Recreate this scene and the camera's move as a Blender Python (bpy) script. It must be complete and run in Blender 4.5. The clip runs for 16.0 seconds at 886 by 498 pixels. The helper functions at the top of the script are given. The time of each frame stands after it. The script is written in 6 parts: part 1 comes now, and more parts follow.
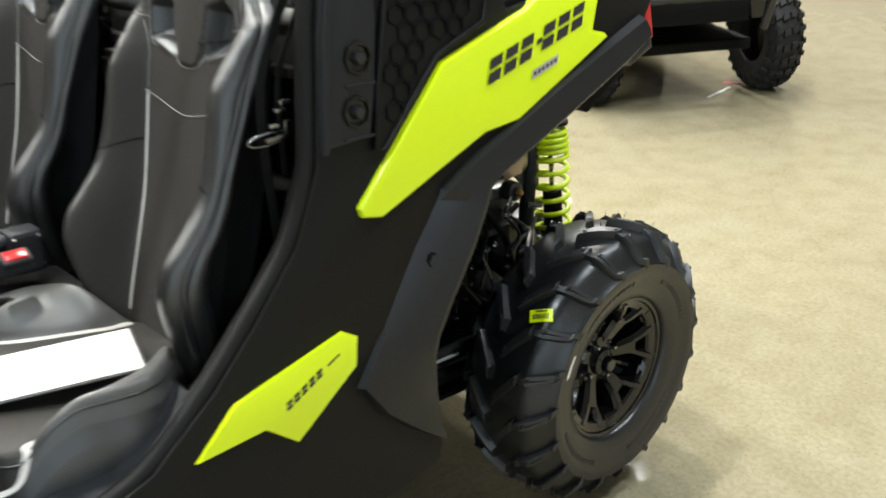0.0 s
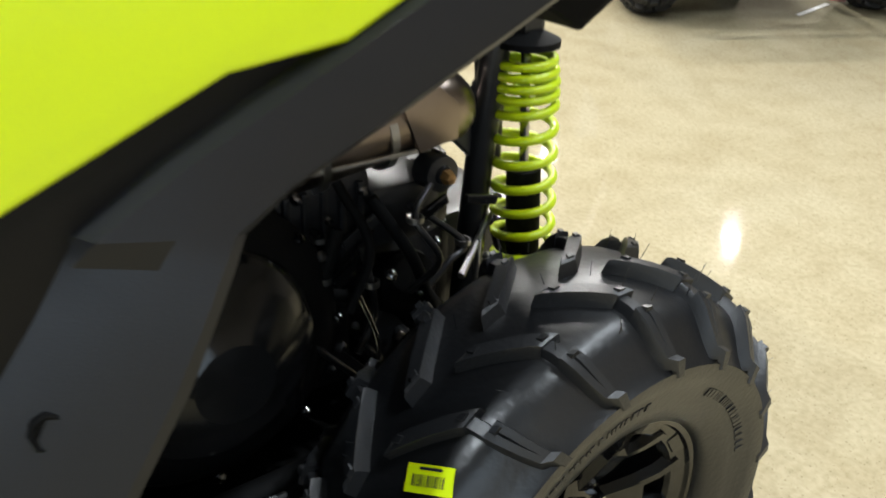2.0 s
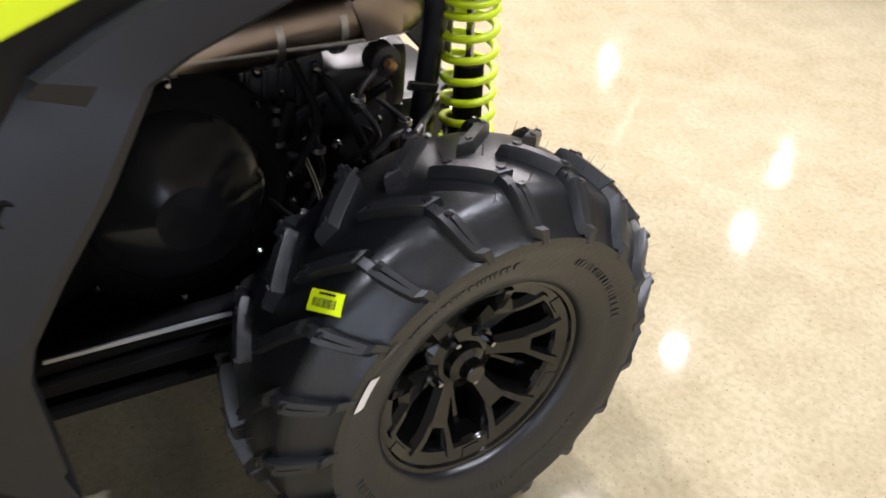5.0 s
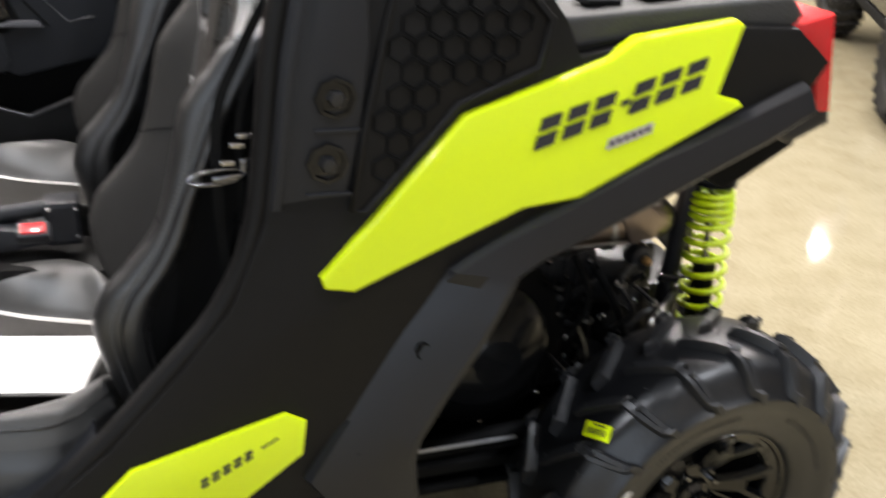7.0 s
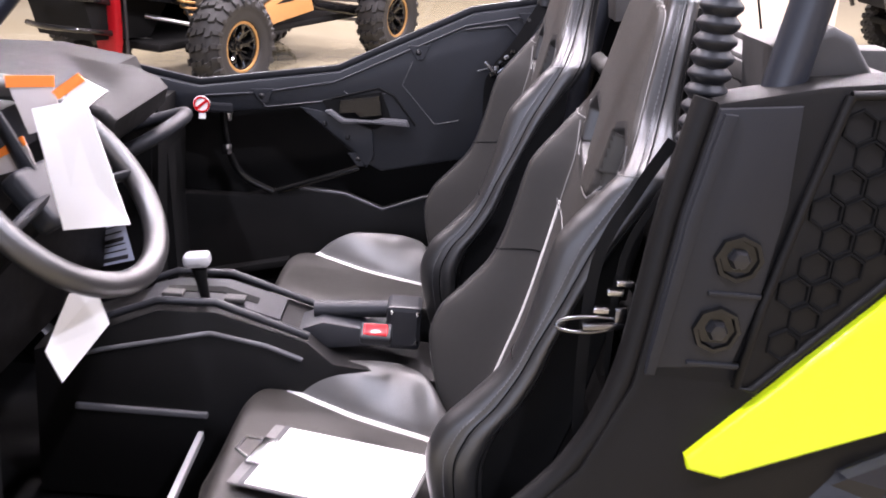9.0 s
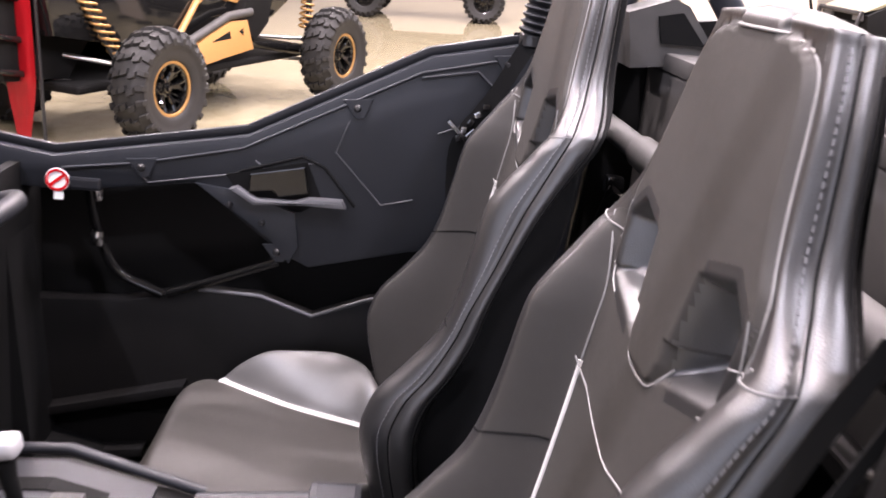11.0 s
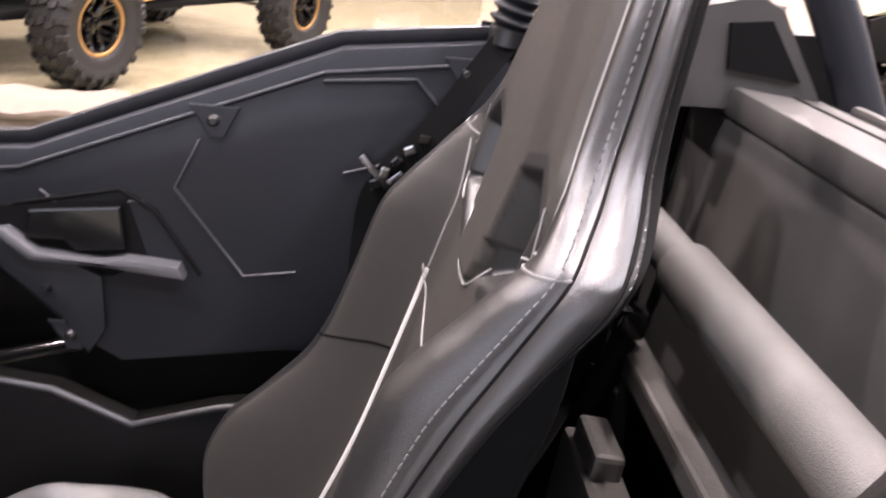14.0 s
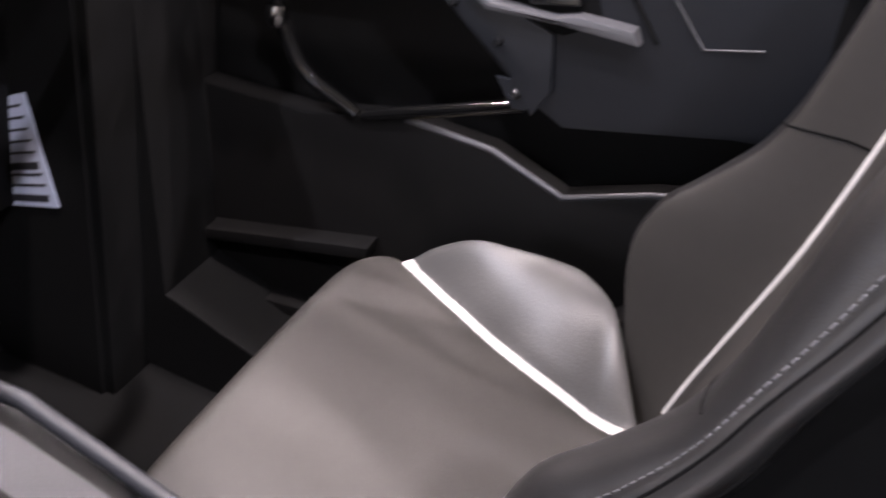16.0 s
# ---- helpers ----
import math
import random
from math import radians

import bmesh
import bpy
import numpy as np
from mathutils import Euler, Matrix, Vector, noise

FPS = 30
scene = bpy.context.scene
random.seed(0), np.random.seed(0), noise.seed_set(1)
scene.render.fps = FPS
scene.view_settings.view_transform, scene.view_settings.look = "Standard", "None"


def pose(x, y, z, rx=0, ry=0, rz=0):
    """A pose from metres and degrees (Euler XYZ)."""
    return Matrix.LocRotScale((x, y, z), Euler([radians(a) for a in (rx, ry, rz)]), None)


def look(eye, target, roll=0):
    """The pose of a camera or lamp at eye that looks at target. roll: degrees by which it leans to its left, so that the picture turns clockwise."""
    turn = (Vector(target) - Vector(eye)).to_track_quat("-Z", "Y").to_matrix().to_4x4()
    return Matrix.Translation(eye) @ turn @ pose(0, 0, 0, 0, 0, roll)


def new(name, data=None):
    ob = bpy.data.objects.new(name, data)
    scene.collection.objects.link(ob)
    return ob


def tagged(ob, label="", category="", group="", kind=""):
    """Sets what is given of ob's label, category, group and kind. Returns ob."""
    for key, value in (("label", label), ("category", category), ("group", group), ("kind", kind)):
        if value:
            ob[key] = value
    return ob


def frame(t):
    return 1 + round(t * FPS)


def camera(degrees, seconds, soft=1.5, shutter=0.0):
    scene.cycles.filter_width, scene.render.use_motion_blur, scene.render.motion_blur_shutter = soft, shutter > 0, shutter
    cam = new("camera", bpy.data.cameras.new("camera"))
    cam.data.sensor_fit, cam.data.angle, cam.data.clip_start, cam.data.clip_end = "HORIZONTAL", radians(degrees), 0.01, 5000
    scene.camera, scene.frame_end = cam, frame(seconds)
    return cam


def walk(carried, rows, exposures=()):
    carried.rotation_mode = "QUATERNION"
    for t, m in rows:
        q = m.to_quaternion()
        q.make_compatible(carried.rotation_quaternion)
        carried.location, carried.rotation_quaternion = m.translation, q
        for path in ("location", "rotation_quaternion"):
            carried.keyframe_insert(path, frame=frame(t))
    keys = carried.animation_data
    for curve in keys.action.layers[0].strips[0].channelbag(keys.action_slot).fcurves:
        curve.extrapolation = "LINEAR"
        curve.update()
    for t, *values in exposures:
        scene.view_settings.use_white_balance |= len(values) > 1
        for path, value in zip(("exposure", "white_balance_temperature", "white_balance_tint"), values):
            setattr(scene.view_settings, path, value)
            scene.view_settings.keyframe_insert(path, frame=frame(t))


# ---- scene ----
cam = camera(49.2, 16.0, 1.7, 0.5)
PATH = [
    (0, (2.021, -1.607, 1.637), (0.62, -0.418, 0.848), -2.4),
    (0.5, (1.869, -1.291, 1.573), (0.472, -0.154, 0.704), -1.1),
    (1, (1.717, -1.077, 1.5), (0.3, 0.02, 0.612), -0.5),
    (1.5, (1.449, -0.811, 1.396), (0.037, 0.25, 0.459), 0.0),
    (2, (1.272, -0.618, 1.313), (-0.12, 0.436, 0.338), 1.0),
    (2.5, (1.169, -0.537, 1.206), (-0.067, 0.512, 0.036), 1.3),
    (3.1, (1.113, -0.468, 1.129), (-0.061, 0.536, -0.142), 1.2),
    (5.5, (1.77, -0.711, 1.519), (0.33, 0.12, 0.408), 1.9),
    (6, (1.906, -0.862, 1.607), (0.406, -0.132, 0.504), -8.7),
    (6.5, (1.889, -0.917, 1.684), (0.352, -0.159, 0.653), 0.1),
    (7, (1.914, -0.926, 1.694), (0.229, -0.322, 0.802), 1.5),
    (7.5, (1.912, -0.946, 1.724), (0.116, -0.613, 0.909), 1.7),
    (8, (1.906, -0.99, 1.753), (0.057, -0.89, 0.996), 2.5),
    (8.2, (1.897, -0.996, 1.747), (0.042, -1.009, 1.0), 2.7),
    (10.3, (1.3, -1.014, 1.641), (-0.579, -0.901, 0.967), 2.7),
    (10.5, (1.24, -1.004, 1.642), (-0.642, -0.918, 0.973), 2.7),
    (11, (1.07, -0.999, 1.617), (-0.818, -0.877, 0.969), 3.2),
    (11.5, (0.852, -1.011, 1.582), (-1.013, -0.761, 0.904), 2.8),
    (12, (0.69, -1.005, 1.578), (-1.135, -0.61, 0.862), 2.5),
    (12.5, (0.566, -0.965, 1.579), (-1.268, -0.606, 0.867), 4.4),
    (13, (0.463, -0.921, 1.586), (-1.436, -0.669, 1.011), 6.8),
    (13.5, (0.39, -0.911, 1.583), (-1.499, -0.662, 0.975), 7.2),
    (14, (0.375, -0.9, 1.571), (-1.48, -0.69, 0.854), 9.5),
    (14.5, (0.351, -0.874, 1.565), (-1.465, -0.912, 0.728), 9.5),
    (15, (0.348, -0.899, 1.544), (-1.389, -1.083, 0.57), 9.0),
    (15.5, (0.333, -0.921, 1.511), (-1.32, -1.25, 0.433), 6.3),
    (16, (0.308, -0.92, 1.485), (-1.235, -1.473, 0.339), 5.7),
]
EXPOSURE = [(0.0, -0.4, 6900, 5), (1.5, -0.45, 6900, 8), (2.3, -0.42, 6700, 9), (3.0, 0.1, 6000, 15), (5.5, -0.3, 7000, 20), (6.5, -0.42, 7150, 21), (7.0, -0.45, 7000, 15), (7.6, -0.65, 6900, 14), (8.2, -0.1, 6450, 28), (10.3, 0.48, 6950, 31), (12.8, 0.38, 6950, 30), (13.5, 0.32, 7250, 29), (14.6, 0.55, 7100, 29), (15.5, 0.45, 7000, 28), (16.0, 0.36, 7000, 28)]
walk(cam, [(t, look(eye, target, roll)) for t, eye, target, roll in PATH], EXPOSURE)

# ---- world and light ----
world = bpy.data.worlds.new("showroom_world")
scene.world = world
world.use_nodes = True
world.node_tree.nodes["Background"].inputs["Color"].default_value = (1.0, 0.97, 0.93, 1)
world.node_tree.nodes["Background"].inputs["Strength"].default_value = 0.1
CEIL = 6.4
LAMP_POWER = 300.0
LAMPS = [(-4.13, 6.5), (-5.57, 9.1), (-6.78, 11.2), (-10.8, 10.9), (-2.7, 4.0), (-1.3, 1.5), (0.1, -1.0), (1.5, -3.5), (-1.4, -6.1),
         (-8.4, 6.4), (-7.0, 3.9), (-5.6, 1.4), (-4.2, -1.1), (-2.8, -3.6), (1.6, 4.1), (3.0, 1.6), (-7.1, -3.7), (-5.7, -6.2),
         (-11.3, 3.8), (-9.9, 1.3), (-8.5, -1.2), (-14.2, 1.2), (-12.8, -1.3), (-18.5, 1.1), (-16.0, 6.0)]


def lamp(x, y):
    data = bpy.data.lights.new("high_bay_lamp", "AREA")
    data.shape, data.size, data.energy, data.color = "DISK", 0.17, LAMP_POWER, (0.97, 0.98, 1.0) if x < 0.5 else (0.78, 0.88, 1.0)
    ob = new("high_bay_lamp", data)
    ob.matrix_world = pose(x, y, CEIL - 0.42)
    return ob


for lx, ly in LAMPS:
    lamp(lx, ly)

# daylight through the shop window in the east wall
EAST, WIN_Y0, WIN_Y1, WIN_Z0, WIN_Z1 = 8.0, -12.5, -1.0, 0.8, 4.8
day = bpy.data.lights.new("window_daylight", "AREA")
day.shape, day.size, day.size_y, day.energy, day.color = "RECTANGLE", WIN_Z1 - WIN_Z0, WIN_Y1 - WIN_Y0, 430.0, (0.66, 0.82, 1.0)
day_ob = new("window_daylight", day)
day_ob.matrix_world = pose(EAST + 0.12, (WIN_Y0 + WIN_Y1) / 2, (WIN_Z0 + WIN_Z1) / 2, 0, 90, 0)


# ---- materials ----
def material(name, colour, rough=0.5, metal=0.0, grain=0.0, scale=60.0, bump=0.0, second=None, coat=0.0, spec=0.5, rough_var=0.0, stain=0.25):
    m = bpy.data.materials.new(name)
    m.use_nodes = True
    nt = m.node_tree
    b = nt.nodes["Principled BSDF"]
    b.inputs["Roughness"].default_value = rough
    b.inputs["Metallic"].default_value = metal
    b.inputs["Coat Weight"].default_value = coat
    b.inputs["Coat Roughness"].default_value = 0.06
    b.inputs["Specular IOR Level"].default_value = spec
    c = (*colour, 1)
    d = (*(second or [v * (1 - grain) for v in colour]), 1)
    tc = nt.nodes.new("ShaderNodeTexCoord")
    n1 = nt.nodes.new("ShaderNodeTexNoise")
    n1.inputs["Scale"].default_value, n1.inputs["Detail"].default_value = scale, 6
    n2 = nt.nodes.new("ShaderNodeTexNoise")
    n2.inputs["Scale"].default_value, n2.inputs["Detail"].default_value = scale * 0.06, 4
    nt.links.new(tc.outputs["Object"], n1.inputs["Vector"])
    nt.links.new(tc.outputs["Object"], n2.inputs["Vector"])
    mix = nt.nodes.new("ShaderNodeMix")
    mix.data_type = "RGBA"
    mix.inputs["A"].default_value, mix.inputs["B"].default_value = c, d
    add = nt.nodes.new("ShaderNodeMath")
    add.operation = "MULTIPLY_ADD"
    add.inputs[1].default_value, add.inputs[2].default_value = 1 - stain, 0.0
    nt.links.new(n1.outputs["Fac"], add.inputs[0])
    add2 = nt.nodes.new("ShaderNodeMath")
    add2.operation = "MULTIPLY_ADD"
    add2.inputs[1].default_value = stain
    nt.links.new(n2.outputs["Fac"], add2.inputs[0])
    nt.links.new(add.outputs[0], add2.inputs[2])
    nt.links.new(add2.outputs[0], mix.inputs["Factor"])
    nt.links.new(mix.outputs["Result"], b.inputs["Base Color"])
    if rough_var:
        mr = nt.nodes.new("ShaderNodeMapRange")
        mr.inputs["To Min"].default_value, mr.inputs["To Max"].default_value = rough - rough_var, rough + rough_var
        nt.links.new(n2.outputs["Fac"], mr.inputs["Value"])
        nt.links.new(mr.outputs[0], b.inputs["Roughness"])
    if bump:
        bp = nt.nodes.new("ShaderNodeBump")
        bp.inputs["Strength"].default_value, bp.inputs["Distance"].default_value = bump, 0.002
        nt.links.new(n1.outputs["Fac"], bp.inputs["Height"])
        nt.links.new(bp.outputs[0], b.inputs["Normal"])
    return m


def glow(name, colour, strength):
    m = bpy.data.materials.new(name)
    m.use_nodes = True
    b = m.node_tree.nodes["Principled BSDF"]
    b.inputs["Base Color"].default_value = (*colour, 1)
    b.inputs["Emission Color"].default_value = (*colour, 1)
    b.inputs["Emission Strength"].default_value = strength
    return m


BLACK = material("black_moulded_plastic", (0.0062, 0.0058, 0.0056), 0.5, grain=0.5, scale=700, bump=0.2, rough_var=0.07, spec=0.22)
FLAREBLACK = material("flare_black_plastic", (0.0085, 0.009, 0.0115), 0.36, grain=0.3, scale=500, bump=0.12, rough_var=0.06, spec=0.42)
SATIN = material("satin_black_plastic", (0.014, 0.015, 0.018), 0.46, grain=0.3, scale=500, bump=0.12, rough_var=0.05, spec=0.32)
DOORPL = material("door_inner_plastic", (0.014, 0.016, 0.02), 0.46, grain=0.3, scale=600, bump=0.15, rough_var=0.05, spec=0.4)
GREYPL = material("grained_grey_plastic", (0.042, 0.041, 0.039), 0.62, grain=0.6, scale=260, bump=0.6, stain=0.6, rough_var=0.08)
TANPL = material("tan_grey_cover_plastic", (0.06, 0.055, 0.05), 0.6, grain=0.4, scale=200, bump=0.3, stain=0.5)
CARGO = material("smudged_cargo_plastic", (0.07, 0.066, 0.062), 0.6, second=(0.018, 0.0175, 0.017), scale=38, bump=0.25, stain=0.75, rough_var=0.1)
DARKMETAL = material("dark_bright_steel", (0.22, 0.22, 0.23), 0.2, 1.0, grain=0.3, scale=80)
DULL = material("dull_black", (0.003, 0.003, 0.003), 0.75, grain=0.4, scale=80, bump=0.1, spec=0.15)
GLOSS = material("gloss_black_paint", (0.006, 0.006, 0.006), 0.06, grain=0.2, scale=300, bump=0.02, spec=0.5)
RIMBLACK = material("gloss_black_cast_rim", (0.005, 0.005, 0.005), 0.05, grain=0.3, scale=22, bump=0.2, rough_var=0.03, spec=0.6)
STEEL = material("black_coated_steel", (0.016, 0.016, 0.017), 0.3, grain=0.3, scale=200, bump=0.05)
TUBE = material("powder_coated_tube", (0.1, 0.097, 0.092), 0.5, grain=0.45, scale=900, bump=0.5, rough_var=0.05)
TUBEBLUE = material("satin_cage_tube", (0.02, 0.023, 0.03), 0.35, grain=0.3, scale=500, bump=0.1)
YELLOW = material("acid_yellow_paint", (0.76, 0.95, 0.012), 0.22, grain=0.04, scale=6, coat=0.5)
YELLOW2 = material("acid_yellow_spring_paint", (0.62, 0.78, 0.01), 0.3, grain=0.1, scale=90)
RUBBER = material("tyre_rubber", (0.0045, 0.0048, 0.0056), 0.34, second=(0.009, 0.0095, 0.0108), scale=130, bump=0.28, rough_var=0.12, stain=0.6, spec=0.62)
LUGRUB = material("tyre_lug_rubber", (0.007, 0.0074, 0.0086), 0.4, second=(0.014, 0.0147, 0.0165), scale=170, bump=0.3, rough_var=0.09, stain=0.5, spec=0.65)
OLDRUB = material("dark_tyre_rubber", (0.014, 0.0135, 0.013), 0.6, grain=0.4, scale=120, bump=0.3, rough_var=0.08, spec=0.3)
CLUTCH = material("satin_black_casting", (0.014, 0.0145, 0.016), 0.16, grain=0.3, scale=30, bump=0.08, rough_var=0.04, spec=0.5)
CHROME = material("chrome", (0.45, 0.45, 0.46), 0.16, 1.0, grain=0.2)
ALU = material("bare_aluminium", (0.5, 0.49, 0.47), 0.33, 1.0, grain=0.3, scale=90, bump=0.1)
HEATED = material("heat_tinted_steel", (0.42, 0.36, 0.31), 0.28, 1.0, second=(0.2, 0.15, 0.12), scale=25, bump=0.08, stain=0.6)
ENGINE = material("cast_engine_metal", (0.035, 0.036, 0.04), 0.35, 0.6, grain=0.5, scale=90, bump=0.3)
GOLD = material("gold_anodised_metal", (0.42, 0.23, 0.08), 0.4, 0.6, grain=0.35, scale=60, bump=0.05)
TAN = material("copper_painted_panel", (0.42, 0.21, 0.07), 0.4, 0.1, grain=0.25, scale=40)
VINYL = material("brown_grey_seat_fabric", (0.042, 0.039, 0.035), 0.55, grain=0.4, scale=1100, bump=0.22, rough_var=0.05, spec=0.32)
GLOSSVIN = material("black_seat_vinyl", (0.02, 0.0193, 0.019), 0.36, grain=0.35, scale=620, bump=0.2, rough_var=0.06, spec=1.0)
GREYVIN = material("silver_grey_vinyl", (0.085, 0.083, 0.08), 0.36, grain=0.3, scale=420, bump=0.25, spec=0.5)
THREAD = material("grey_stitching_thread", (0.12, 0.12, 0.126), 0.5)
SEAM = material("pale_thread", (0.2, 0.195, 0.19), 0.5)
STRIPE = material("pale_grey_piping", (0.62, 0.6, 0.57), 0.5, grain=0.15, scale=300, bump=0.1)
RED = material("red_lens", (0.62, 0.012, 0.016), 0.2, grain=0.2, scale=50, coat=0.5)
REDPAINT = material("red_paint", (0.45, 0.01, 0.015), 0.4, grain=0.2, scale=30)
ORANGE = material("orange_print", (0.8, 0.2, 0.02), 0.5)
PAPER = material("white_paper", (0.82, 0.8, 0.78), 0.55, grain=0.04, scale=30)
INK = material("dark_print", (0.02, 0.02, 0.025), 0.5)
SILVER = material("silver_trim", (0.42, 0.42, 0.43), 0.38, 0.3, grain=0.2, scale=120)
LEDGE = material("pale_grey_trim", (0.09, 0.09, 0.095), 0.42, grain=0.2, scale=200)
ROCK = material("weathered_stone", (0.21, 0.17, 0.135), 0.95, second=(0.08, 0.066, 0.055), scale=14, bump=1.0, stain=0.5)
WOOD = material("pale_timber", (0.55, 0.38, 0.2), 0.5, grain=0.3, scale=20, bump=0.2)
CAMO = material("camouflage_panel", (0.24, 0.21, 0.13), 0.6, second=(0.06, 0.06, 0.03), scale=9, stain=0.2)
WALLP = material("warm_white_wall_paint", (0.5, 0.46, 0.4), 0.8, grain=0.06, scale=3, bump=0.05)
CEILP = material("white_ceiling_paint", (0.27, 0.265, 0.26), 0.9, grain=0.05, scale=2)
BANNER = material("white_banner", (0.5, 0.42, 0.345), 0.6, grain=0.05, scale=3)
BLUEPRINT = material("bluish_label_film", (0.5, 0.55, 0.68), 0.35, grain=0.3, scale=30)
FADED = material("faded_print", (0.52, 0.47, 0.45), 0.6, grain=0.3, scale=8)
LAMPGLASS = glow("lamp_glass", (1.0, 0.93, 0.82), 3.0)


def concrete():
    m = bpy.data.materials.new("polished_concrete")
    m.use_nodes = True
    nt = m.node_tree
    b = nt.nodes["Principled BSDF"]
    tc = nt.nodes.new("ShaderNodeTexCoord")

    def noise_node(scale, detail=6, dist=0.0):
        n = nt.nodes.new("ShaderNodeTexNoise")
        n.inputs["Scale"].default_value, n.inputs["Detail"].default_value, n.inputs["Distortion"].default_value = scale, detail, dist
        nt.links.new(tc.outputs["Object"], n.inputs["Vector"])
        return n

    def ramp(node, stops):
        r = nt.nodes.new("ShaderNodeValToRGB")
        while len(r.color_ramp.elements) < len(stops):
            r.color_ramp.elements.new(0.5)
        for e, (p, c) in zip(r.color_ramp.elements, stops):
            e.position, e.color = p, (*c, 1)
        nt.links.new(node.outputs["Fac"], r.inputs["Fac"])
        return r

    def mul(a, b2, kind="MULTIPLY", fac=1.0):
        x = nt.nodes.new("ShaderNodeMix")
        x.data_type, x.blend_type = "RGBA", kind
        x.inputs["Factor"].default_value = fac
        nt.links.new(a, x.inputs["A"])
        nt.links.new(b2, x.inputs["B"])
        return x.outputs["Result"]

    clouds = ramp(noise_node(1.1, 5, 0.6), [(0.3, (0.265, 0.232, 0.153)), (0.5, (0.283, 0.25, 0.168)), (0.72, (0.30, 0.27, 0.188))])
    blot = ramp(noise_node(7.0, 8, 0.3), [(0.35, (0.9, 0.88, 0.85)), (0.6, (1, 1, 1))])
    speck = ramp(noise_node(150.0, 3), [(0.29, (0.45, 0.4, 0.34)), (0.37, (1, 1, 1)), (0.66, (1, 1, 1)), (0.72, (1.12, 1.1, 1.05))])
    fine = ramp(noise_node(60.0, 4), [(0.3, (0.86, 0.84, 0.8)), (0.62, (1.03, 1.03, 1.03))])
    vo = nt.nodes.new("ShaderNodeTexVoronoi")
    vo.feature = "DISTANCE_TO_EDGE"
    vo.inputs["Scale"].default_value = 0.45
    wob = noise_node(2.0, 6)
    mixv = nt.nodes.new("ShaderNodeMix")
    mixv.data_type, mixv.blend_type = "RGBA", "LINEAR_LIGHT"
    mixv.inputs["Factor"].default_value = 0.35
    nt.links.new(tc.outputs["Object"], mixv.inputs["A"])
    nt.links.new(wob.outputs["Color"], mixv.inputs["B"])
    nt.links.new(mixv.outputs["Result"], vo.inputs["Vector"])
    crack = nt.nodes.new("ShaderNodeValToRGB")
    crack.color_ramp.elements[0].position, crack.color_ramp.elements[0].color = 0.0, (0.72, 0.66, 0.58, 1)
    crack.color_ramp.elements[1].position, crack.color_ramp.elements[1].color = 0.006, (1, 1, 1, 1)
    nt.links.new(vo.outputs["Distance"], crack.inputs["Fac"])
    col = mul(mul(mul(mul(clouds.outputs[0], blot.outputs[0]), speck.outputs[0]), fine.outputs[0]), crack.outputs[0], fac=0.22)
    nt.links.new(col, b.inputs["Base Color"])
    mr = nt.nodes.new("ShaderNodeMapRange")
    mr.inputs["To Min"].default_value, mr.inputs["To Max"].default_value = 0.018, 0.06
    nt.links.new(noise_node(5.0, 6).outputs["Fac"], mr.inputs["Value"])
    nt.links.new(mr.outputs[0], b.inputs["Roughness"])
    b.inputs["Specular IOR Level"].default_value = 0.55
    bp = nt.nodes.new("ShaderNodeBump")
    bp.inputs["Strength"].default_value, bp.inputs["Distance"].default_value = 0.02, 0.002
    nt.links.new(noise_node(9.0, 2).outputs["Fac"], bp.inputs["Height"])
    nt.links.new(bp.outputs[0], b.inputs["Normal"])
    return m


CONCRETE = concrete()


# ---- builders ----
def link(name, bm, mat, parent=None, label="", smooth=False, m=None):
    me = bpy.data.meshes.new(name)
    bmesh.ops.recalc_face_normals(bm, faces=bm.faces)
    bm.to_mesh(me)
    bm.free()
    for mt in mat if isinstance(mat, (list, tuple)) else (mat,):
        me.materials.append(mt)
    if smooth:
        me.shade_smooth()
        me.set_sharp_from_angle(angle=radians(smooth if smooth > 1 else 35))
    ob = new(name, me)
    if m is not None:
        ob.matrix_basis = m
    if parent is not None:
        ob.parent = parent
    if label:
        ob["label"] = label
    return ob


def part(name, bm, mat, parent, label="", smooth=False, m=None):
    return link(name, bm, mat, parent, label, smooth, m)


def thing(name, label, category, m=None, group="", kind=""):
    ob = new(name)
    ob.empty_display_size = 0.1
    if m is not None:
        ob.matrix_basis = m
    return tagged(ob, label, category, group, kind)


def box(x0, x1, y0, y1, z0, z1, bevel=0.0, seg=2):
    bm = bmesh.new()
    bmesh.ops.create_cube(bm, size=1, matrix=Matrix.Translation(((x0 + x1) / 2, (y0 + y1) / 2, (z0 + z1) / 2)) @ Matrix.Diagonal((x1 - x0, y1 - y0, z1 - z0, 1)))
    if bevel:
        bmesh.ops.bevel(bm, geom=bm.edges[:], offset=bevel, segments=seg, affect="EDGES", profile=0.6)
    return bm


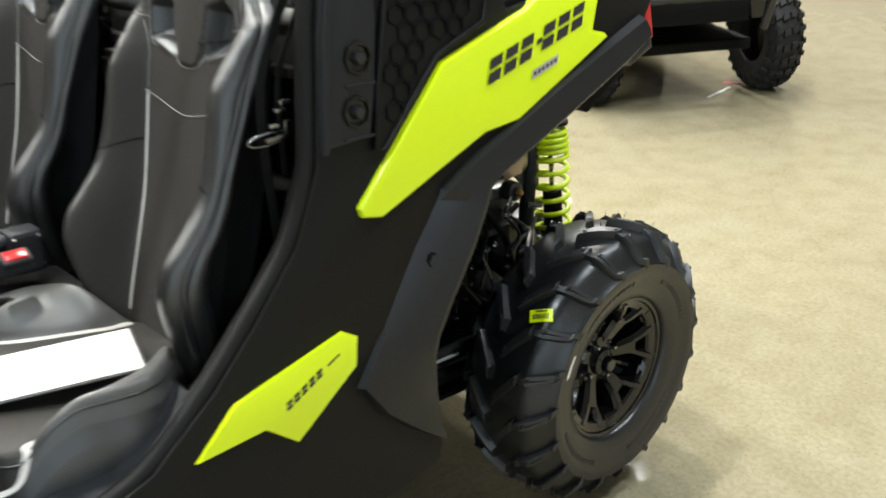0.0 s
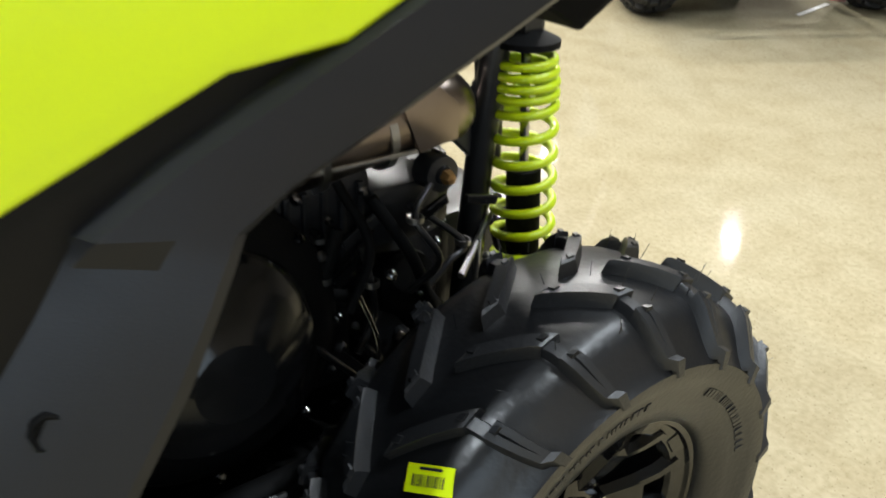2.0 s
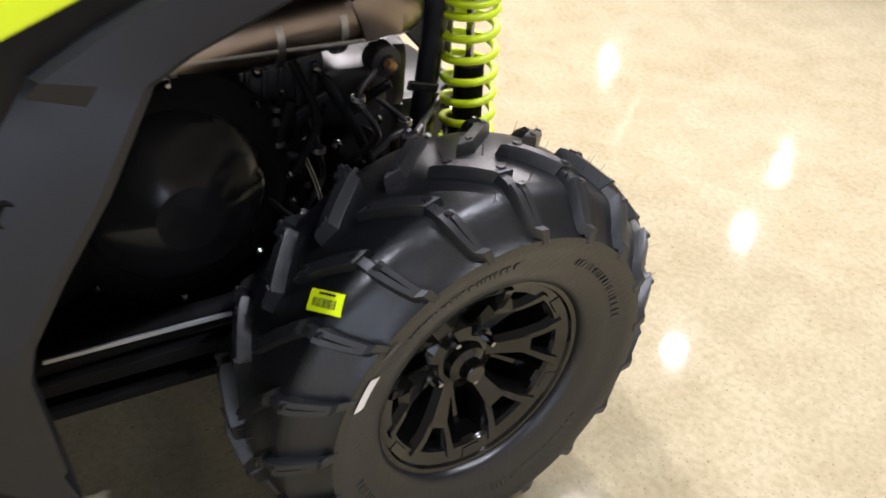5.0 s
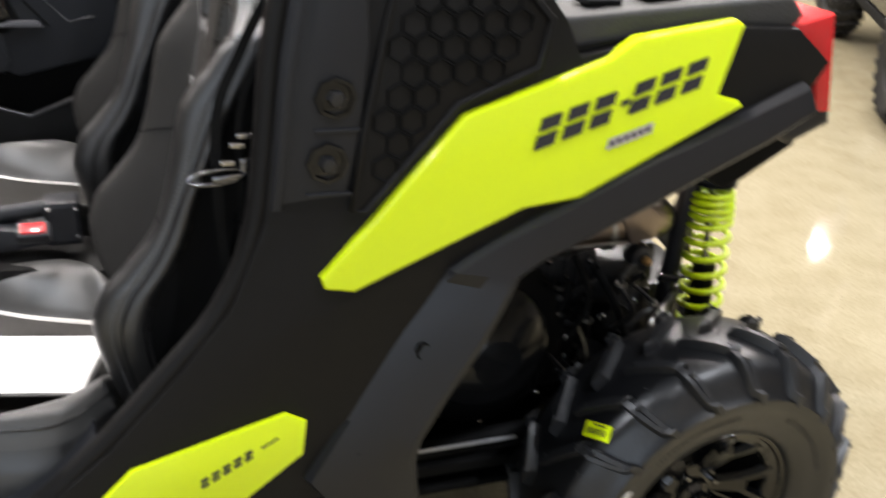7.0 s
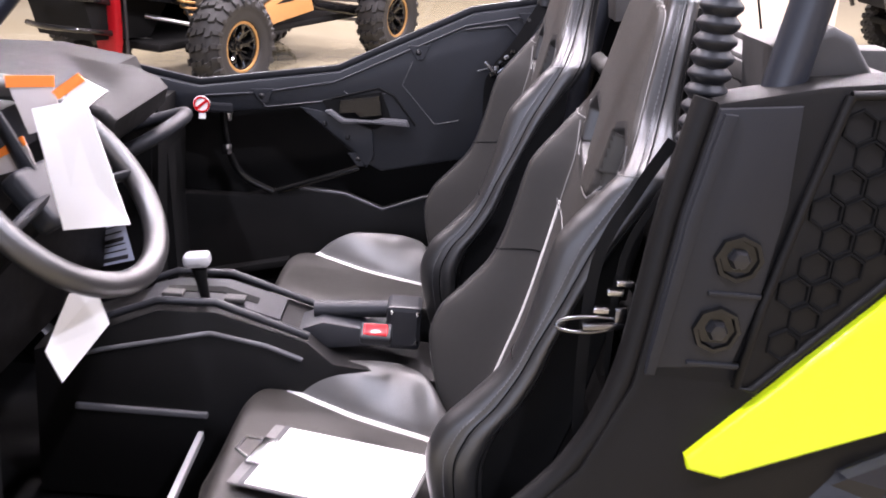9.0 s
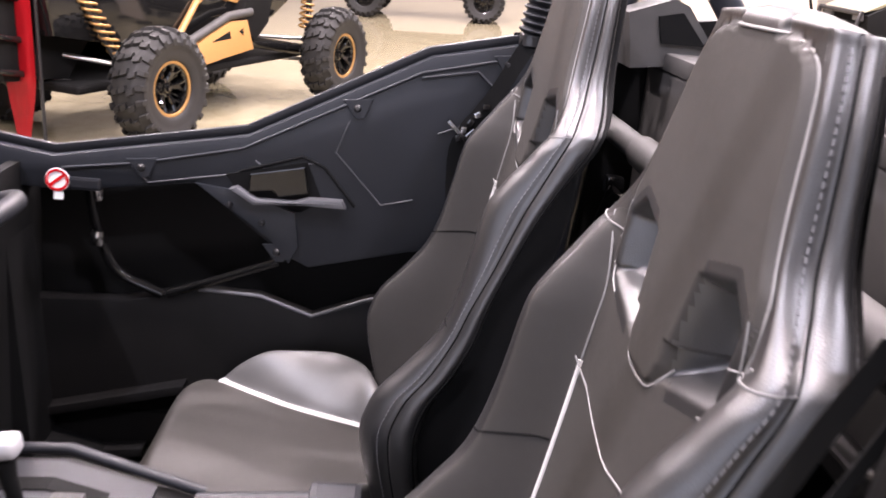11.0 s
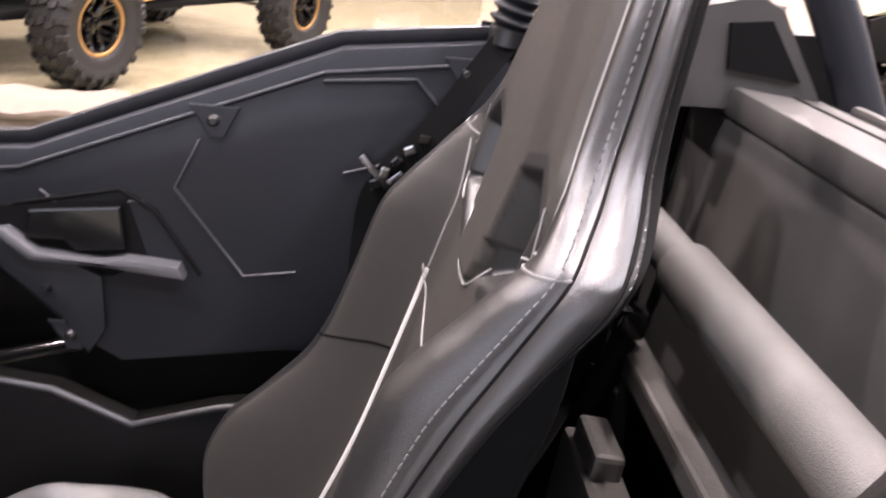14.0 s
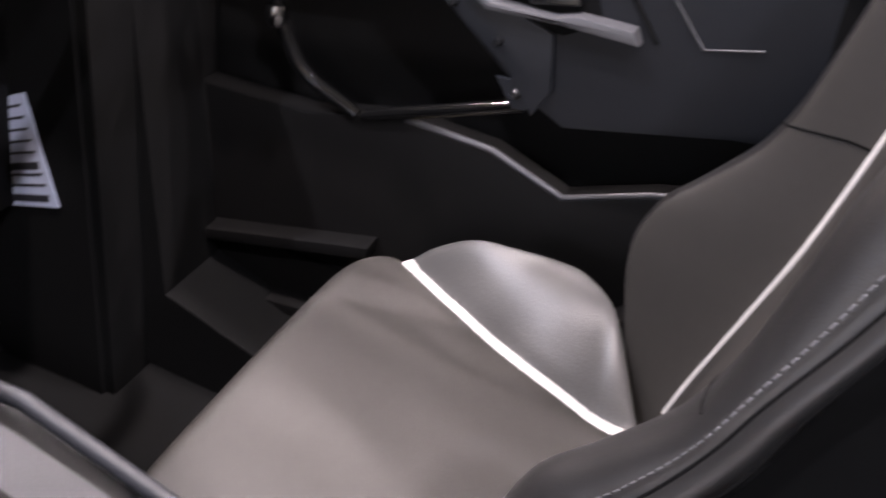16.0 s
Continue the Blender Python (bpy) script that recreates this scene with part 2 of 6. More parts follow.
def prism(poly, a, b, axis="x", bevel=0.0, seg=2, lean=None):
    """A plate with the given outline, from a to b along an axis; lean(y, z) shifts it along that axis."""
    bm = bmesh.new()

    def put(u, v, w):
        s = lean(u, v) if lean else 0.0
        return {"x": (w + s, u, v), "y": (u, w + s, v), "z": (u, v, w + s)}[axis]

    low = [bm.verts.new(put(u, v, a)) for u, v in poly]
    high = [bm.verts.new(put(u, v, b)) for u, v in poly]
    bm.faces.new(low)
    top = bm.faces.new(high)
    n = len(poly)
    for i in range(n):
        bm.faces.new((low[i], low[(i + 1) % n], high[(i + 1) % n], high[i]))
    bmesh.ops.recalc_face_normals(bm, faces=bm.faces)
    if bevel:
        edges = [e for e in bm.edges if e in set(top.edges)]
        bmesh.ops.bevel(bm, geom=edges, offset=bevel, segments=seg, affect="EDGES", profile=0.6, clamp_overlap=True)
    return bm


def sweep(points, r, sides=12, closed=False, bm=None, flat=1.0):
    """A round bar along points; r may be a list."""
    bm = bm or bmesh.new()
    pts = [Vector(p) for p in points]
    n = len(pts)
    rings, ref = [], None
    for i, p in enumerate(pts):
        a = pts[(i - 1) % n] if closed or i else p
        b = pts[(i + 1) % n] if closed or i < n - 1 else p
        t = (b - a).normalized()
        if ref is None:
            ref = t.orthogonal().normalized()
        ref = (ref - t * ref.dot(t)).normalized()
        side = t.cross(ref)
        rad = r[i] if isinstance(r, (list, tuple)) else r
        rings.append([bm.verts.new(p + rad * (math.cos(2 * math.pi * k / sides) * ref + flat * math.sin(2 * math.pi * k / sides) * side)) for k in range(sides)])
    for i in range(n if closed else n - 1):
        ra, rb = rings[i], rings[(i + 1) % n]
        for k in range(sides):
            bm.faces.new((ra[k], ra[(k + 1) % sides], rb[(k + 1) % sides], rb[k]))
    if not closed:
        bm.faces.new(rings[0][::-1])
        bm.faces.new(rings[-1])
    return bm


def smooth_path(points, n=6):
    """Catmull-Rom through points."""
    p = [Vector(q) for q in points]
    p = [2 * p[0] - p[1]] + p + [2 * p[-1] - p[-2]]
    out = []
    for i in range(1, len(p) - 2):
        for k in range(n):
            t = k / n
            out.append(0.5 * ((2 * p[i]) + (p[i + 1] - p[i - 1]) * t + (2 * p[i - 1] - 5 * p[i] + 4 * p[i + 1] - p[i + 2]) * t * t + (3 * p[i] - p[i - 1] - 3 * p[i + 1] + p[i + 2]) * t ** 3))
    return out + [p[-2]]


def lathe(profile, sides=48, axis="x", bm=None, closed=False):
    """Turns (radius, along) pairs round an axis."""
    bm = bm or bmesh.new()
    rings = []
    for r, w in profile:
        ring = []
        for k in range(sides):
            a = 2 * math.pi * k / sides
            u, v = r * math.cos(a), r * math.sin(a)
            ring.append(bm.verts.new({"x": (w, u, v), "y": (u, w, v), "z": (u, v, w)}[axis]))
        rings.append(ring)
    pairs = list(zip(rings, rings[1:])) + ([(rings[-1], rings[0])] if closed else [])
    for ra, rb in pairs:
        for k in range(sides):
            bm.faces.new((ra[k], ra[(k + 1) % sides], rb[(k + 1) % sides], rb[k]))
    if not closed:
        bm.faces.new(rings[0])
        bm.faces.new(rings[-1][::-1])
    return bm


def moved(bm, m):
    bmesh.ops.transform(bm, matrix=m, verts=bm.verts)
    return bm


def joined(*bms):
    out = bmesh.new()
    for b in bms:
        me = bpy.data.meshes.new("tmp")
        b.to_mesh(me)
        b.free()
        out.from_mesh(me)
        bpy.data.meshes.remove(me)
    return out


def interp(x, xs, ys):
    return float(np.interp(x, xs, ys))


def curve(x, xs, ys):
    """Smooth curve through points, with no overshoot at turning points."""
    n = len(xs)
    if x <= xs[0]:
        return ys[0]
    if x >= xs[-1]:
        return ys[-1]
    i = 0
    while x > xs[i + 1]:
        i += 1

    def slope(k):
        if k == 0 or k == n - 1:
            k0, k1 = max(0, k - 1), min(n - 1, k + 1)
            return (ys[k1] - ys[k0]) / (xs[k1] - xs[k0])
        a, b = (ys[k] - ys[k - 1]) / (xs[k] - xs[k - 1]), (ys[k + 1] - ys[k]) / (xs[k + 1] - xs[k])
        return 0.0 if a * b <= 0 else 2 * a * b / (a + b)

    h = xs[i + 1] - xs[i]
    t = (x - xs[i]) / h
    return (1 + 2 * t) * (1 - t) ** 2 * ys[i] + t * (1 - t) ** 2 * h * slope(i) + t * t * (3 - 2 * t) * ys[i + 1] + t * t * (t - 1) * h * slope(i + 1)


def sm(a, b, x):
    t = min(1.0, max(0.0, (x - a) / (b - a)))
    return t * t * (3 - 2 * t)


# ---- setting ----
X0, X1, Y0, Y1 = -24.0, EAST, -13.0, 18.0
floor = tagged(link("floor", box(X0, X1, Y0, Y1, -0.2, 0.0), CONCRETE), "polished beige concrete showroom floor with fine aggregate and stains", "floor", kind="structure")
tagged(link("ceiling", box(X0, X1, Y0, Y1, CEIL, CEIL + 0.2), CEILP), "white painted showroom ceiling", "ceiling", kind="structure")
for nm, dims in (("wall_north", (X0, X1, Y1, Y1 + 0.2)), ("wall_south", (X0, X1, Y0 - 0.2, Y0)), ("wall_west", (X0 - 0.2, X0, Y0, Y1))):
    tagged(link(nm, box(*dims, 0.0, CEIL), WALLP), "warm white painted showroom wall", "wall", kind="structure")
east = joined(box(X1, X1 + 0.2, Y0, Y1, 0.0, WIN_Z0), box(X1, X1 + 0.2, Y0, Y1, WIN_Z1, CEIL), box(X1, X1 + 0.2, Y0, WIN_Y0, WIN_Z0, WIN_Z1), box(X1, X1 + 0.2, WIN_Y1, Y1, WIN_Z0, WIN_Z1))
tagged(link("wall_east", east, WALLP), "warm white painted showroom wall with a wide window", "wall", kind="structure")
win = tagged(new("window_1"), "wide shop window with dark metal frame", "window", kind="structure")
for k in range(6):
    wy = WIN_Y0 + (WIN_Y1 - WIN_Y0) * k / 5
    part("mullion", box(X1 + 0.02, X1 + 0.08, wy - 0.03, wy + 0.03, WIN_Z0, WIN_Z1, 0.004), STEEL, win)
for wz in (WIN_Z0 + 0.03, WIN_Z1 - 0.03):
    part("window_rail", box(X1 + 0.025, X1 + 0.075, WIN_Y0 + 0.03, WIN_Y1 - 0.03, wz - 0.03, wz + 0.03, 0.004), STEEL, win)


# ---- wheels ----
def tyre_r(x, R, w):
    """Radius of the carcass at a distance x from its middle plane."""
    a = min(1.0, abs(x) / w)
    return R * (1 - 0.08 * a ** 2 - 0.115 * sm(0.55, 1.0, a) ** 1.4)


def make_tyre(R, w, rim, lugs=15, tall=0.02, style="mud"):
    """Tyre round the x axis, middle at 0; +x is the outer side. Returns the carcass and, for mud tyres, one lug of each side."""
    prof = []
    for k in range(-14, 15):
        x = w * k / 14
        prof.append((tyre_r(x, R - tall, w), x))
    side = [(R * 0.77, 1.012), (R * 0.735, 1.008), (R * 0.70, 0.985), (R * 0.665, 0.945), (R * 0.61, 0.915), (rim + 0.024, 0.89), (rim + 0.015, 0.86), (rim + 0.008, 0.84), (rim + 0.003, 0.815), (rim - 0.002, 0.77), (rim - 0.004, 0.70)]
    prof = [(r, -w * k) for r, k in reversed(side)] + prof + [(r, w * k) for r, k in side]
    carcass = lathe(prof, 96, closed=True)

    def bar(bm, path, wide, high, taper=0.72):
        rings = []
        for x, th, base, k in path:
            ring = []
            for s, top, wd in ((-1, -0.3, 1.0), (-1, 0.2, 0.86), (-1, 0.78, 0.76), (-1, 1.0, taper * 0.78), (1, 1.0, taper * 0.78), (1, 0.78, 0.76), (1, 0.2, 0.86), (1, -0.3, 1.0)):
                r = base + high * k * top
                a = th + s * wide * wd / R
                xx = x + 0.004 * max(0.0, top) * (1 if x > 0 else -1)
                ring.append(bm.verts.new((xx, r * math.cos(a), r * math.sin(a))))
            rings.append(ring)
        for p, q in zip(rings, rings[1:]):
            for i in range(8):
                bm.faces.new((p[i], p[(i + 1) % 8], q[(i + 1) % 8], q[i]))
        bm.faces.new(rings[0])
        bm.faces.new(rings[-1][::-1])

    base = lambda x: tyre_r(x, R - tall, w)  # noqa: E731
    if style != "mud":
        pair = []
        for sgn in (-1, 1):
            bm = bmesh.new()
            bar(bm, [(sgn * x, sgn * d, base(x), 1) for x, d in ((0.004, 0.07), (w * 0.2, 0.05), (w * 0.36, 0.02))], 0.026, tall, 0.9)
            bar(bm, [(sgn * x, sgn * d, base(x), 1) for x, d in ((w * 0.45, 0.09), (w * 0.6, 0.08), (w * 0.72, 0.05))], 0.027, tall, 0.9)
            bar(bm, [(sgn * w * 0.78, 0.0, base(w * 0.78), 1.0), (sgn * w * 0.98, 0.0, base(w * 0.98), 1.0), (sgn * w * 1.02, 0.0, R * 0.79, 0.8), (sgn * w * 1.03, 0.0, R * 0.71, 0.4)], 0.027, tall, 0.9)
            pair.append(bm)
        return carcass, pair
    pair = []
    for sgn in (-1, 1):
        bm = bmesh.new()
        # long bar swept back to the middle, a low tie, then a split bar tapering down the shoulder
        bar(bm, [(sgn * w * x, d, base(w * x), k2) for x, d, k2 in ((0.05, 0.208, 0.9), (0.08, 0.194, 1.0), (0.2, 0.132, 1.0), (0.32, 0.072, 1.0), (0.43, 0.022, 1.0), (0.47, 0.004, 0.9))], 0.0195, tall, 0.84)
        bar(bm, [(sgn * w * 0.45, 0.016, base(w * 0.45), 1.0), (sgn * w * 0.55, 0.008, base(w * 0.55), 1.0), (sgn * w * 0.66, 0.002, base(w * 0.66), 1.0)], 0.0115, tall * 0.66, 0.8)
        for off, wide in ((0.018, 0.0088), (-0.018, 0.0088)):
            bar(bm, [(sgn * w * x, off * q + d, base(w * x), k2) for x, d, q, k2 in ((0.63, -0.004, 1.0, 0.95), (0.73, -0.016, 1.0, 1.0), (0.83, -0.034, 0.9, 0.95), (0.93, -0.06, 0.7, 0.8))]
                + [(sgn * w * 0.985, off * 0.45 - 0.09, R * 0.79, 0.5), (sgn * w * 1.0, off * 0.2 - 0.115, R * 0.745, 0.15)], wide, tall)
        bar(bm, [(sgn * w * x, d, base(w * x), 1.0) for x, d in ((0.62, -0.004), (0.72, -0.016), (0.83, -0.034), (0.92, -0.056))], 0.011, tall * 0.66)
        # step blocks on top of the bar ends
        for x, d in ((0.425, 0.022), (0.665, -0.008), (0.1, 0.184)):
            bar(bm, [(sgn * w * (x - 0.026), d, base(w * x), 1.0), (sgn * w * (x + 0.026), d - 0.008, base(w * x), 1.0)], 0.0075, tall * 1.12)
        pair.append(bm)
    return carcass, pair


def make_hairs(R, w, seed):
    """The thin moulding hairs left on a new tyre's lugs."""
    rnd = random.Random(seed)
    bm = bmesh.new()
    for _ in range(90):
        a, x = rnd.uniform(0, 2 * math.pi), rnd.uniform(-w * 0.9, w * 0.95)
        r0, l = tyre_r(x, R, w) - 0.012, rnd.uniform(0.018, 0.028)
        t = rnd.uniform(-0.03, 0.03)
        p = Vector((x, r0 * math.cos(a), r0 * math.sin(a)))
        q = Vector((x + rnd.uniform(-0.003, 0.003), (r0 + l) * math.cos(a + t), (r0 + l) * math.sin(a + t)))
        sweep([p, q], [0.0007, 0.0004], 3, bm=bm)
    return bm


def make_rim(r, face, depth=0.1, spokes=6):
    """Cast wheel with split faceted spokes: face at x = face, barrel going in."""
    lip = lathe([(r * 0.80, face - 0.06), (r * 0.805, face - 0.018), (r * 0.825, face - 0.011), (r * 0.93, face - 0.004), (r * 0.945, face + 0.002), (r * 0.985, face + 0.004), (r * 1.01, face - 0.003), (r * 1.01, face - 0.02),
                 (r * 0.95, face - depth), (r * 0.86, face - depth), (r * 0.82, face - 0.08)], 72, closed=True)
    back = lathe([(0.001, face - depth), (r * 0.9, face - depth), (r * 0.9, face - depth - 0.01)], 48)
    hub = lathe([(0.0001, face - 0.012), (0.0155, face - 0.012), (0.0175, face - 0.014), (0.021, face - 0.03), (0.034, face - 0.036), (0.038, face - 0.05), (0.064, face - 0.054), (0.072, face - 0.064), (0.076, face - depth)], 40)
    bms = []

    def arm(pts, widths, deep=0.045, ridge=0.36):
        b = bmesh.new()
        rings = []
        for (a, rr, x), wd in zip(pts, widths):
            da = wd / rr
            rings.append([b.verts.new((xx, rr * math.cos(a + q), rr * math.sin(a + q))) for q, xx in ((-da, x - deep), (-da, x - 0.013), (-da * ridge, x), (da * ridge, x), (da, x - 0.013), (da, x - deep))])
        for p, q in zip(rings, rings[1:]):
            for i in range(6):
                b.faces.new((p[i], p[(i + 1) % 6], q[(i + 1) % 6], q[i]))
        b.faces.new(rings[0])
        b.faces.new(rings[-1][::-1])
        return b

    a0 = 0.0
    # broad faceted spoke, notched where it meets the lip
    bms.append(arm([(a0, 0.045, face - 0.052), (a0, r * 0.40, face - 0.04), (a0, r * 0.62, face - 0.024), (a0, r * 0.70, face - 0.03)], (0.017, 0.02, 0.029, 0.02), 0.055, 0.62))
    for s in (-1, 1):
        bms.append(arm([(a0 + s * 0.012 / (r * 0.56), r * 0.56, face - 0.03), (a0 + s * 0.028 / (r * 0.72), r * 0.72, face - 0.014), (a0 + s * 0.044 / (r * 0.87), r * 0.87, face - 0.004)], (0.012, 0.0125, 0.017), 0.05, 0.45))
    a1 = a0 + math.pi / spokes
    bms.append(arm([(a1, 0.05, face - 0.074), (a1, r * 0.5, face - 0.07), (a1, r * 0.83, face - 0.05)], (0.012, 0.01, 0.016), 0.03, 0.3))
    bms.append(arm([(a1, r * 0.79, face - 0.022), (a1, r * 0.85, face - 0.008), (a1, r * 0.93, face - 0.002)], (0.014, 0.02, 0.026), 0.03, 0.8))
    return joined(lip, back), hub, joined(*bms)


def nut(x, r, a):
    b = lathe([(0.0001, x + 0.012), (0.005, x + 0.01), (0.0075, x), (0.0075, x - 0.02)], 6)
    return moved(b, Matrix.Translation((0, r * math.cos(a), r * math.sin(a))))


# ---- the near vehicle ----
utv = thing("side_by_side_vehicle", "black two-seat off-road vehicle with acid yellow panels on a showroom floor", "off-road vehicle")
utv.matrix_basis = Matrix(((0.99944, 0.00075, -0.03345, 0.0003), (0.00075, 0.99901, 0.04453, -0.0004), (0.03345, -0.04453, 0.99845, -0.0158), (0, 0, 0, 1)))
WX, WY, WZ, TR, TW = 0.596, 0.065, 0.384, 0.3705, 0.137


def mesh_of(bm, mats, smooth):
    ob = link("piece", bm, mats, smooth=smooth)
    data = ob.data
    bpy.data.objects.remove(ob)
    return data


def wheel(parent, x, y, z, flip=False, R=TR, w=TW, rim=0.19, style="mud", lugs=19, name="wheel", ring=None, hairs=True, turn=0.0, spokes=6, lean=0.0, toe=0.0, cache={}):
    m = pose(x, y, z, 0, lean, (180 if flip else 0) + toe) @ Matrix.Rotation(turn, 4, "X")
    key = (R, w, rim, style)
    if key not in cache:
        carcass, pair = make_tyre(R, w, rim, lugs, 0.02 if style == "mud" else 0.024, style)
        cache[key] = (mesh_of(carcass, RUBBER if style == "mud" else OLDRUB, 40), [mesh_of(b, LUGRUB if style == "mud" else OLDRUB, 25) for b in pair],
                      [mesh_of(b, RIMBLACK, 24) for b in make_rim(rim, w * 0.7, 0.1, spokes)])
    tyre_data, lug_data, (barrel, hub, spoke) = cache[key]

    def piece(what, data, angle=0.0):
        ob = new(what, data)
        ob.parent = wh
        ob.matrix_basis = Matrix.Rotation(angle, 4, "X")

    wh = new(name, barrel)
    wh.matrix_basis = m
    wh.parent = parent
    piece("tyre", tyre_data)
    piece("hub", hub)
    for k in range(spokes):
        piece("spoke", spoke, 2 * math.pi * k / spokes)
    for half, data in zip((0.0, 0.5), lug_data):
        for k in range(lugs):
            piece("tread_lug", data, 2 * math.pi * (k + half) / lugs)
    for k in range(4):
        part("lug_nut", nut(w * 0.7 - 0.046, 0.053, k * math.pi / 2 + 0.4), CHROME if hairs else GLOSS, wh, smooth=30)
    if ring:
        part("beadlock_ring", lathe([(rim * 0.88, w * 0.68), (rim * 1.02, w * 0.68), (rim * 1.03, w * 0.72), (rim * 1.0, w * 0.755), (rim * 0.91, w * 0.755), (rim * 0.88, w * 0.73)], 48, closed=True), ring, wh, "gold beadlock ring", smooth=30)
    if hairs:
        tagged(part("rubber_hairs", make_hairs(R, w, 3), RUBBER, wh), kind="stuff")
    return wh


near_wheel = wheel(utv, WX, WY, WZ, turn=0.073, lean=3.2, toe=2.9)
wheel(utv, -0.588, 0.088, 0.408, True, hairs=False)
wheel(utv, 0.588, -2.2, 0.268, hairs=False)
wheel(utv, -0.588, -2.2, 0.308, True, hairs=False)

# side panels
LEAN = lambda y, z: -0.06 * max(0.0, z - 1.1)  # noqa: E731
quarter = [(-0.752, 1.43), (-0.775, 1.30), (-0.80, 1.08), (-0.85, 0.95), (-0.93, 0.85), (-1.03, 0.74), (-1.16, 0.63), (-1.3, 0.58), (-1.3, 0.42), (-0.9, 0.37), (-0.66, 0.363), (-0.545, 0.395),
           (-0.535, 0.45), (-0.605, 0.5), (-0.685, 0.568), (-0.738, 0.64), (-0.672, 0.73), (-0.628, 0.806), (-0.584, 0.879), (-0.515, 0.978), (-0.447, 1.017), (-0.3, 1.085), (-0.185, 1.137), (0.01, 1.21), (0.09, 1.235), (0.12, 1.28), (0.05, 1.335),
           (-0.1, 1.34), (-0.33, 1.30), (-0.355, 1.35), (-0.46, 1.485), (-0.63, 1.46)]
part("quarter_panel", prism(quarter, 0.66, 0.726, bevel=0.008, lean=LEAN), BLACK, utv, "matt black moulded side panel", smooth=40)
part("quarter_panel", prism([p for p in quarter if p[1] > 0], -0.705, -0.66), BLACK, utv)

# arch flare: outer line on the panel, inner line at the arch, and the inner line's distance out
FLARE = [((0.075, 1.243), (0.088, 1.205), 0.752), ((-0.06, 1.19), (0.015, 1.163), 0.752), ((-0.2, 1.135), (-0.18, 1.074), 0.752), ((-0.336, 1.072), (-0.3, 1.02), 0.752), ((-0.447, 1.021), (-0.372, 0.992), 0.756), ((-0.515, 0.982), (-0.415, 0.968), 0.76),
         ((-0.528, 0.962), (-0.428, 0.948), 0.768), ((-0.548, 0.93), (-0.442, 0.92), 0.77), ((-0.584, 0.883), (-0.47, 0.862), 0.77), ((-0.628, 0.81), (-0.522, 0.776), 0.768), ((-0.672, 0.734), (-0.561, 0.70), 0.764), ((-0.738, 0.64), (-0.569, 0.655), 0.758),
         ((-0.685, 0.565), (-0.558, 0.578), 0.745), ((-0.605, 0.497), (-0.547, 0.50), 0.74), ((-0.54, 0.45), (-0.536, 0.448), 0.738)]


def make_flare():
    bm = bmesh.new()
    rows = []
    for k, ((oy, oz), (iy, iz), xi) in enumerate(FLARE):
        d = Vector((0, iy - oy, iz - oz))
        side = d.normalized() * 0.012 if d.length > 0.03 else Vector((0, 0.002, 0))
        up = 0.744 if k < 6 else 0.729 if k < 11 else 0.745
        prof = [Vector((0.722, oy, oz)) - side, Vector((up, oy, oz)), Vector((up, oy, oz)).lerp(Vector((xi, iy, iz)), 0.5) + Vector((0.0015, 0, 0)),
                Vector((up, oy, oz)).lerp(Vector((xi, iy, iz)), 0.9), Vector((xi - 0.006, iy, iz)), Vector((xi - 0.016, iy, iz)) + side * 0.4, Vector((0.62, iy, iz)) + side * 0.3]
        rows.append([bm.verts.new((p.x + LEAN(p.y, p.z), p.y, p.z)) for p in prof])
    for p, q in zip(rows, rows[1:]):
        for i in range(6):
            bm.faces.new((p[i], p[i + 1], q[i + 1], q[i]))
    return bm


part("fender_flare", make_flare(), FLAREBLACK, utv, "satin black wheel-arch flare", smooth=24)
yellow = [(-0.722, 0.99), (-0.716, 0.972), (-0.672, 0.963), (-0.545, 1.018), (-0.412, 1.075), (-0.32, 1.085), (-0.045, 1.218), (-0.055, 1.228), (-0.094, 1.237), (-0.062, 1.343), (-0.076, 1.352), (-0.246, 1.328), (-0.29, 1.298), (-0.512, 1.222)]
part("upper_badge_panel", prism(yellow, 0.72, 0.738, bevel=0.007, seg=3, lean=LEAN), YELLOW, utv, "glossy acid yellow panel", smooth=40)
badge = [(-0.774, 0.767), (-0.742, 0.748), (-0.748, 0.69), (-0.886, 0.583), (-0.95, 0.634), (-1.085, 0.623), (-1.003, 0.705)]
part("lower_badge_panel", prism(badge, 0.71, 0.735, bevel=0.005, seg=2), YELLOW, utv, "acid yellow lower badge", smooth=40)

# seats
SEAT_X = 0.343
SEAT_AT = {1: (SEAT_X, 0.0, 0.0), -1: (-0.345, -0.025, 0.035)}
Z_LO, Z_HI = 0.66, 1.520
Z_KEYS = [0.66, 0.76, 0.86, 0.91, 0.96, 1.015, 1.06, 1.12, 1.20, 1.235, 1.26, 1.285, 1.305, 1.325, 1.345, 1.37, 1.40, 1.47, 1.52]
CREST_X = [0.18, 0.198, 0.208, 0.21, 0.21, 0.208, 0.207, 0.206, 0.206, 0.207, 0.208, 0.209, 0.207, 0.198, 0.187, 0.172, 0.160, 0.139, 0.116]
CREST_Y = [-0.985, -1.02, -1.04, -1.026, -0.985, -0.942, -0.924, -0.91, -0.893, -0.872, -0.852, -0.833, -0.816, -0.806, -0.799, -0.793, -0.787, -0.774, -0.765]
STITCH_X = [0.21, 0.233, 0.246, 0.247, 0.247, 0.246, 0.246, 0.245, 0.244, 0.243, 0.242, 0.242, 0.238, 0.219, 0.200, 0.182, 0.170, 0.150, 0.128]
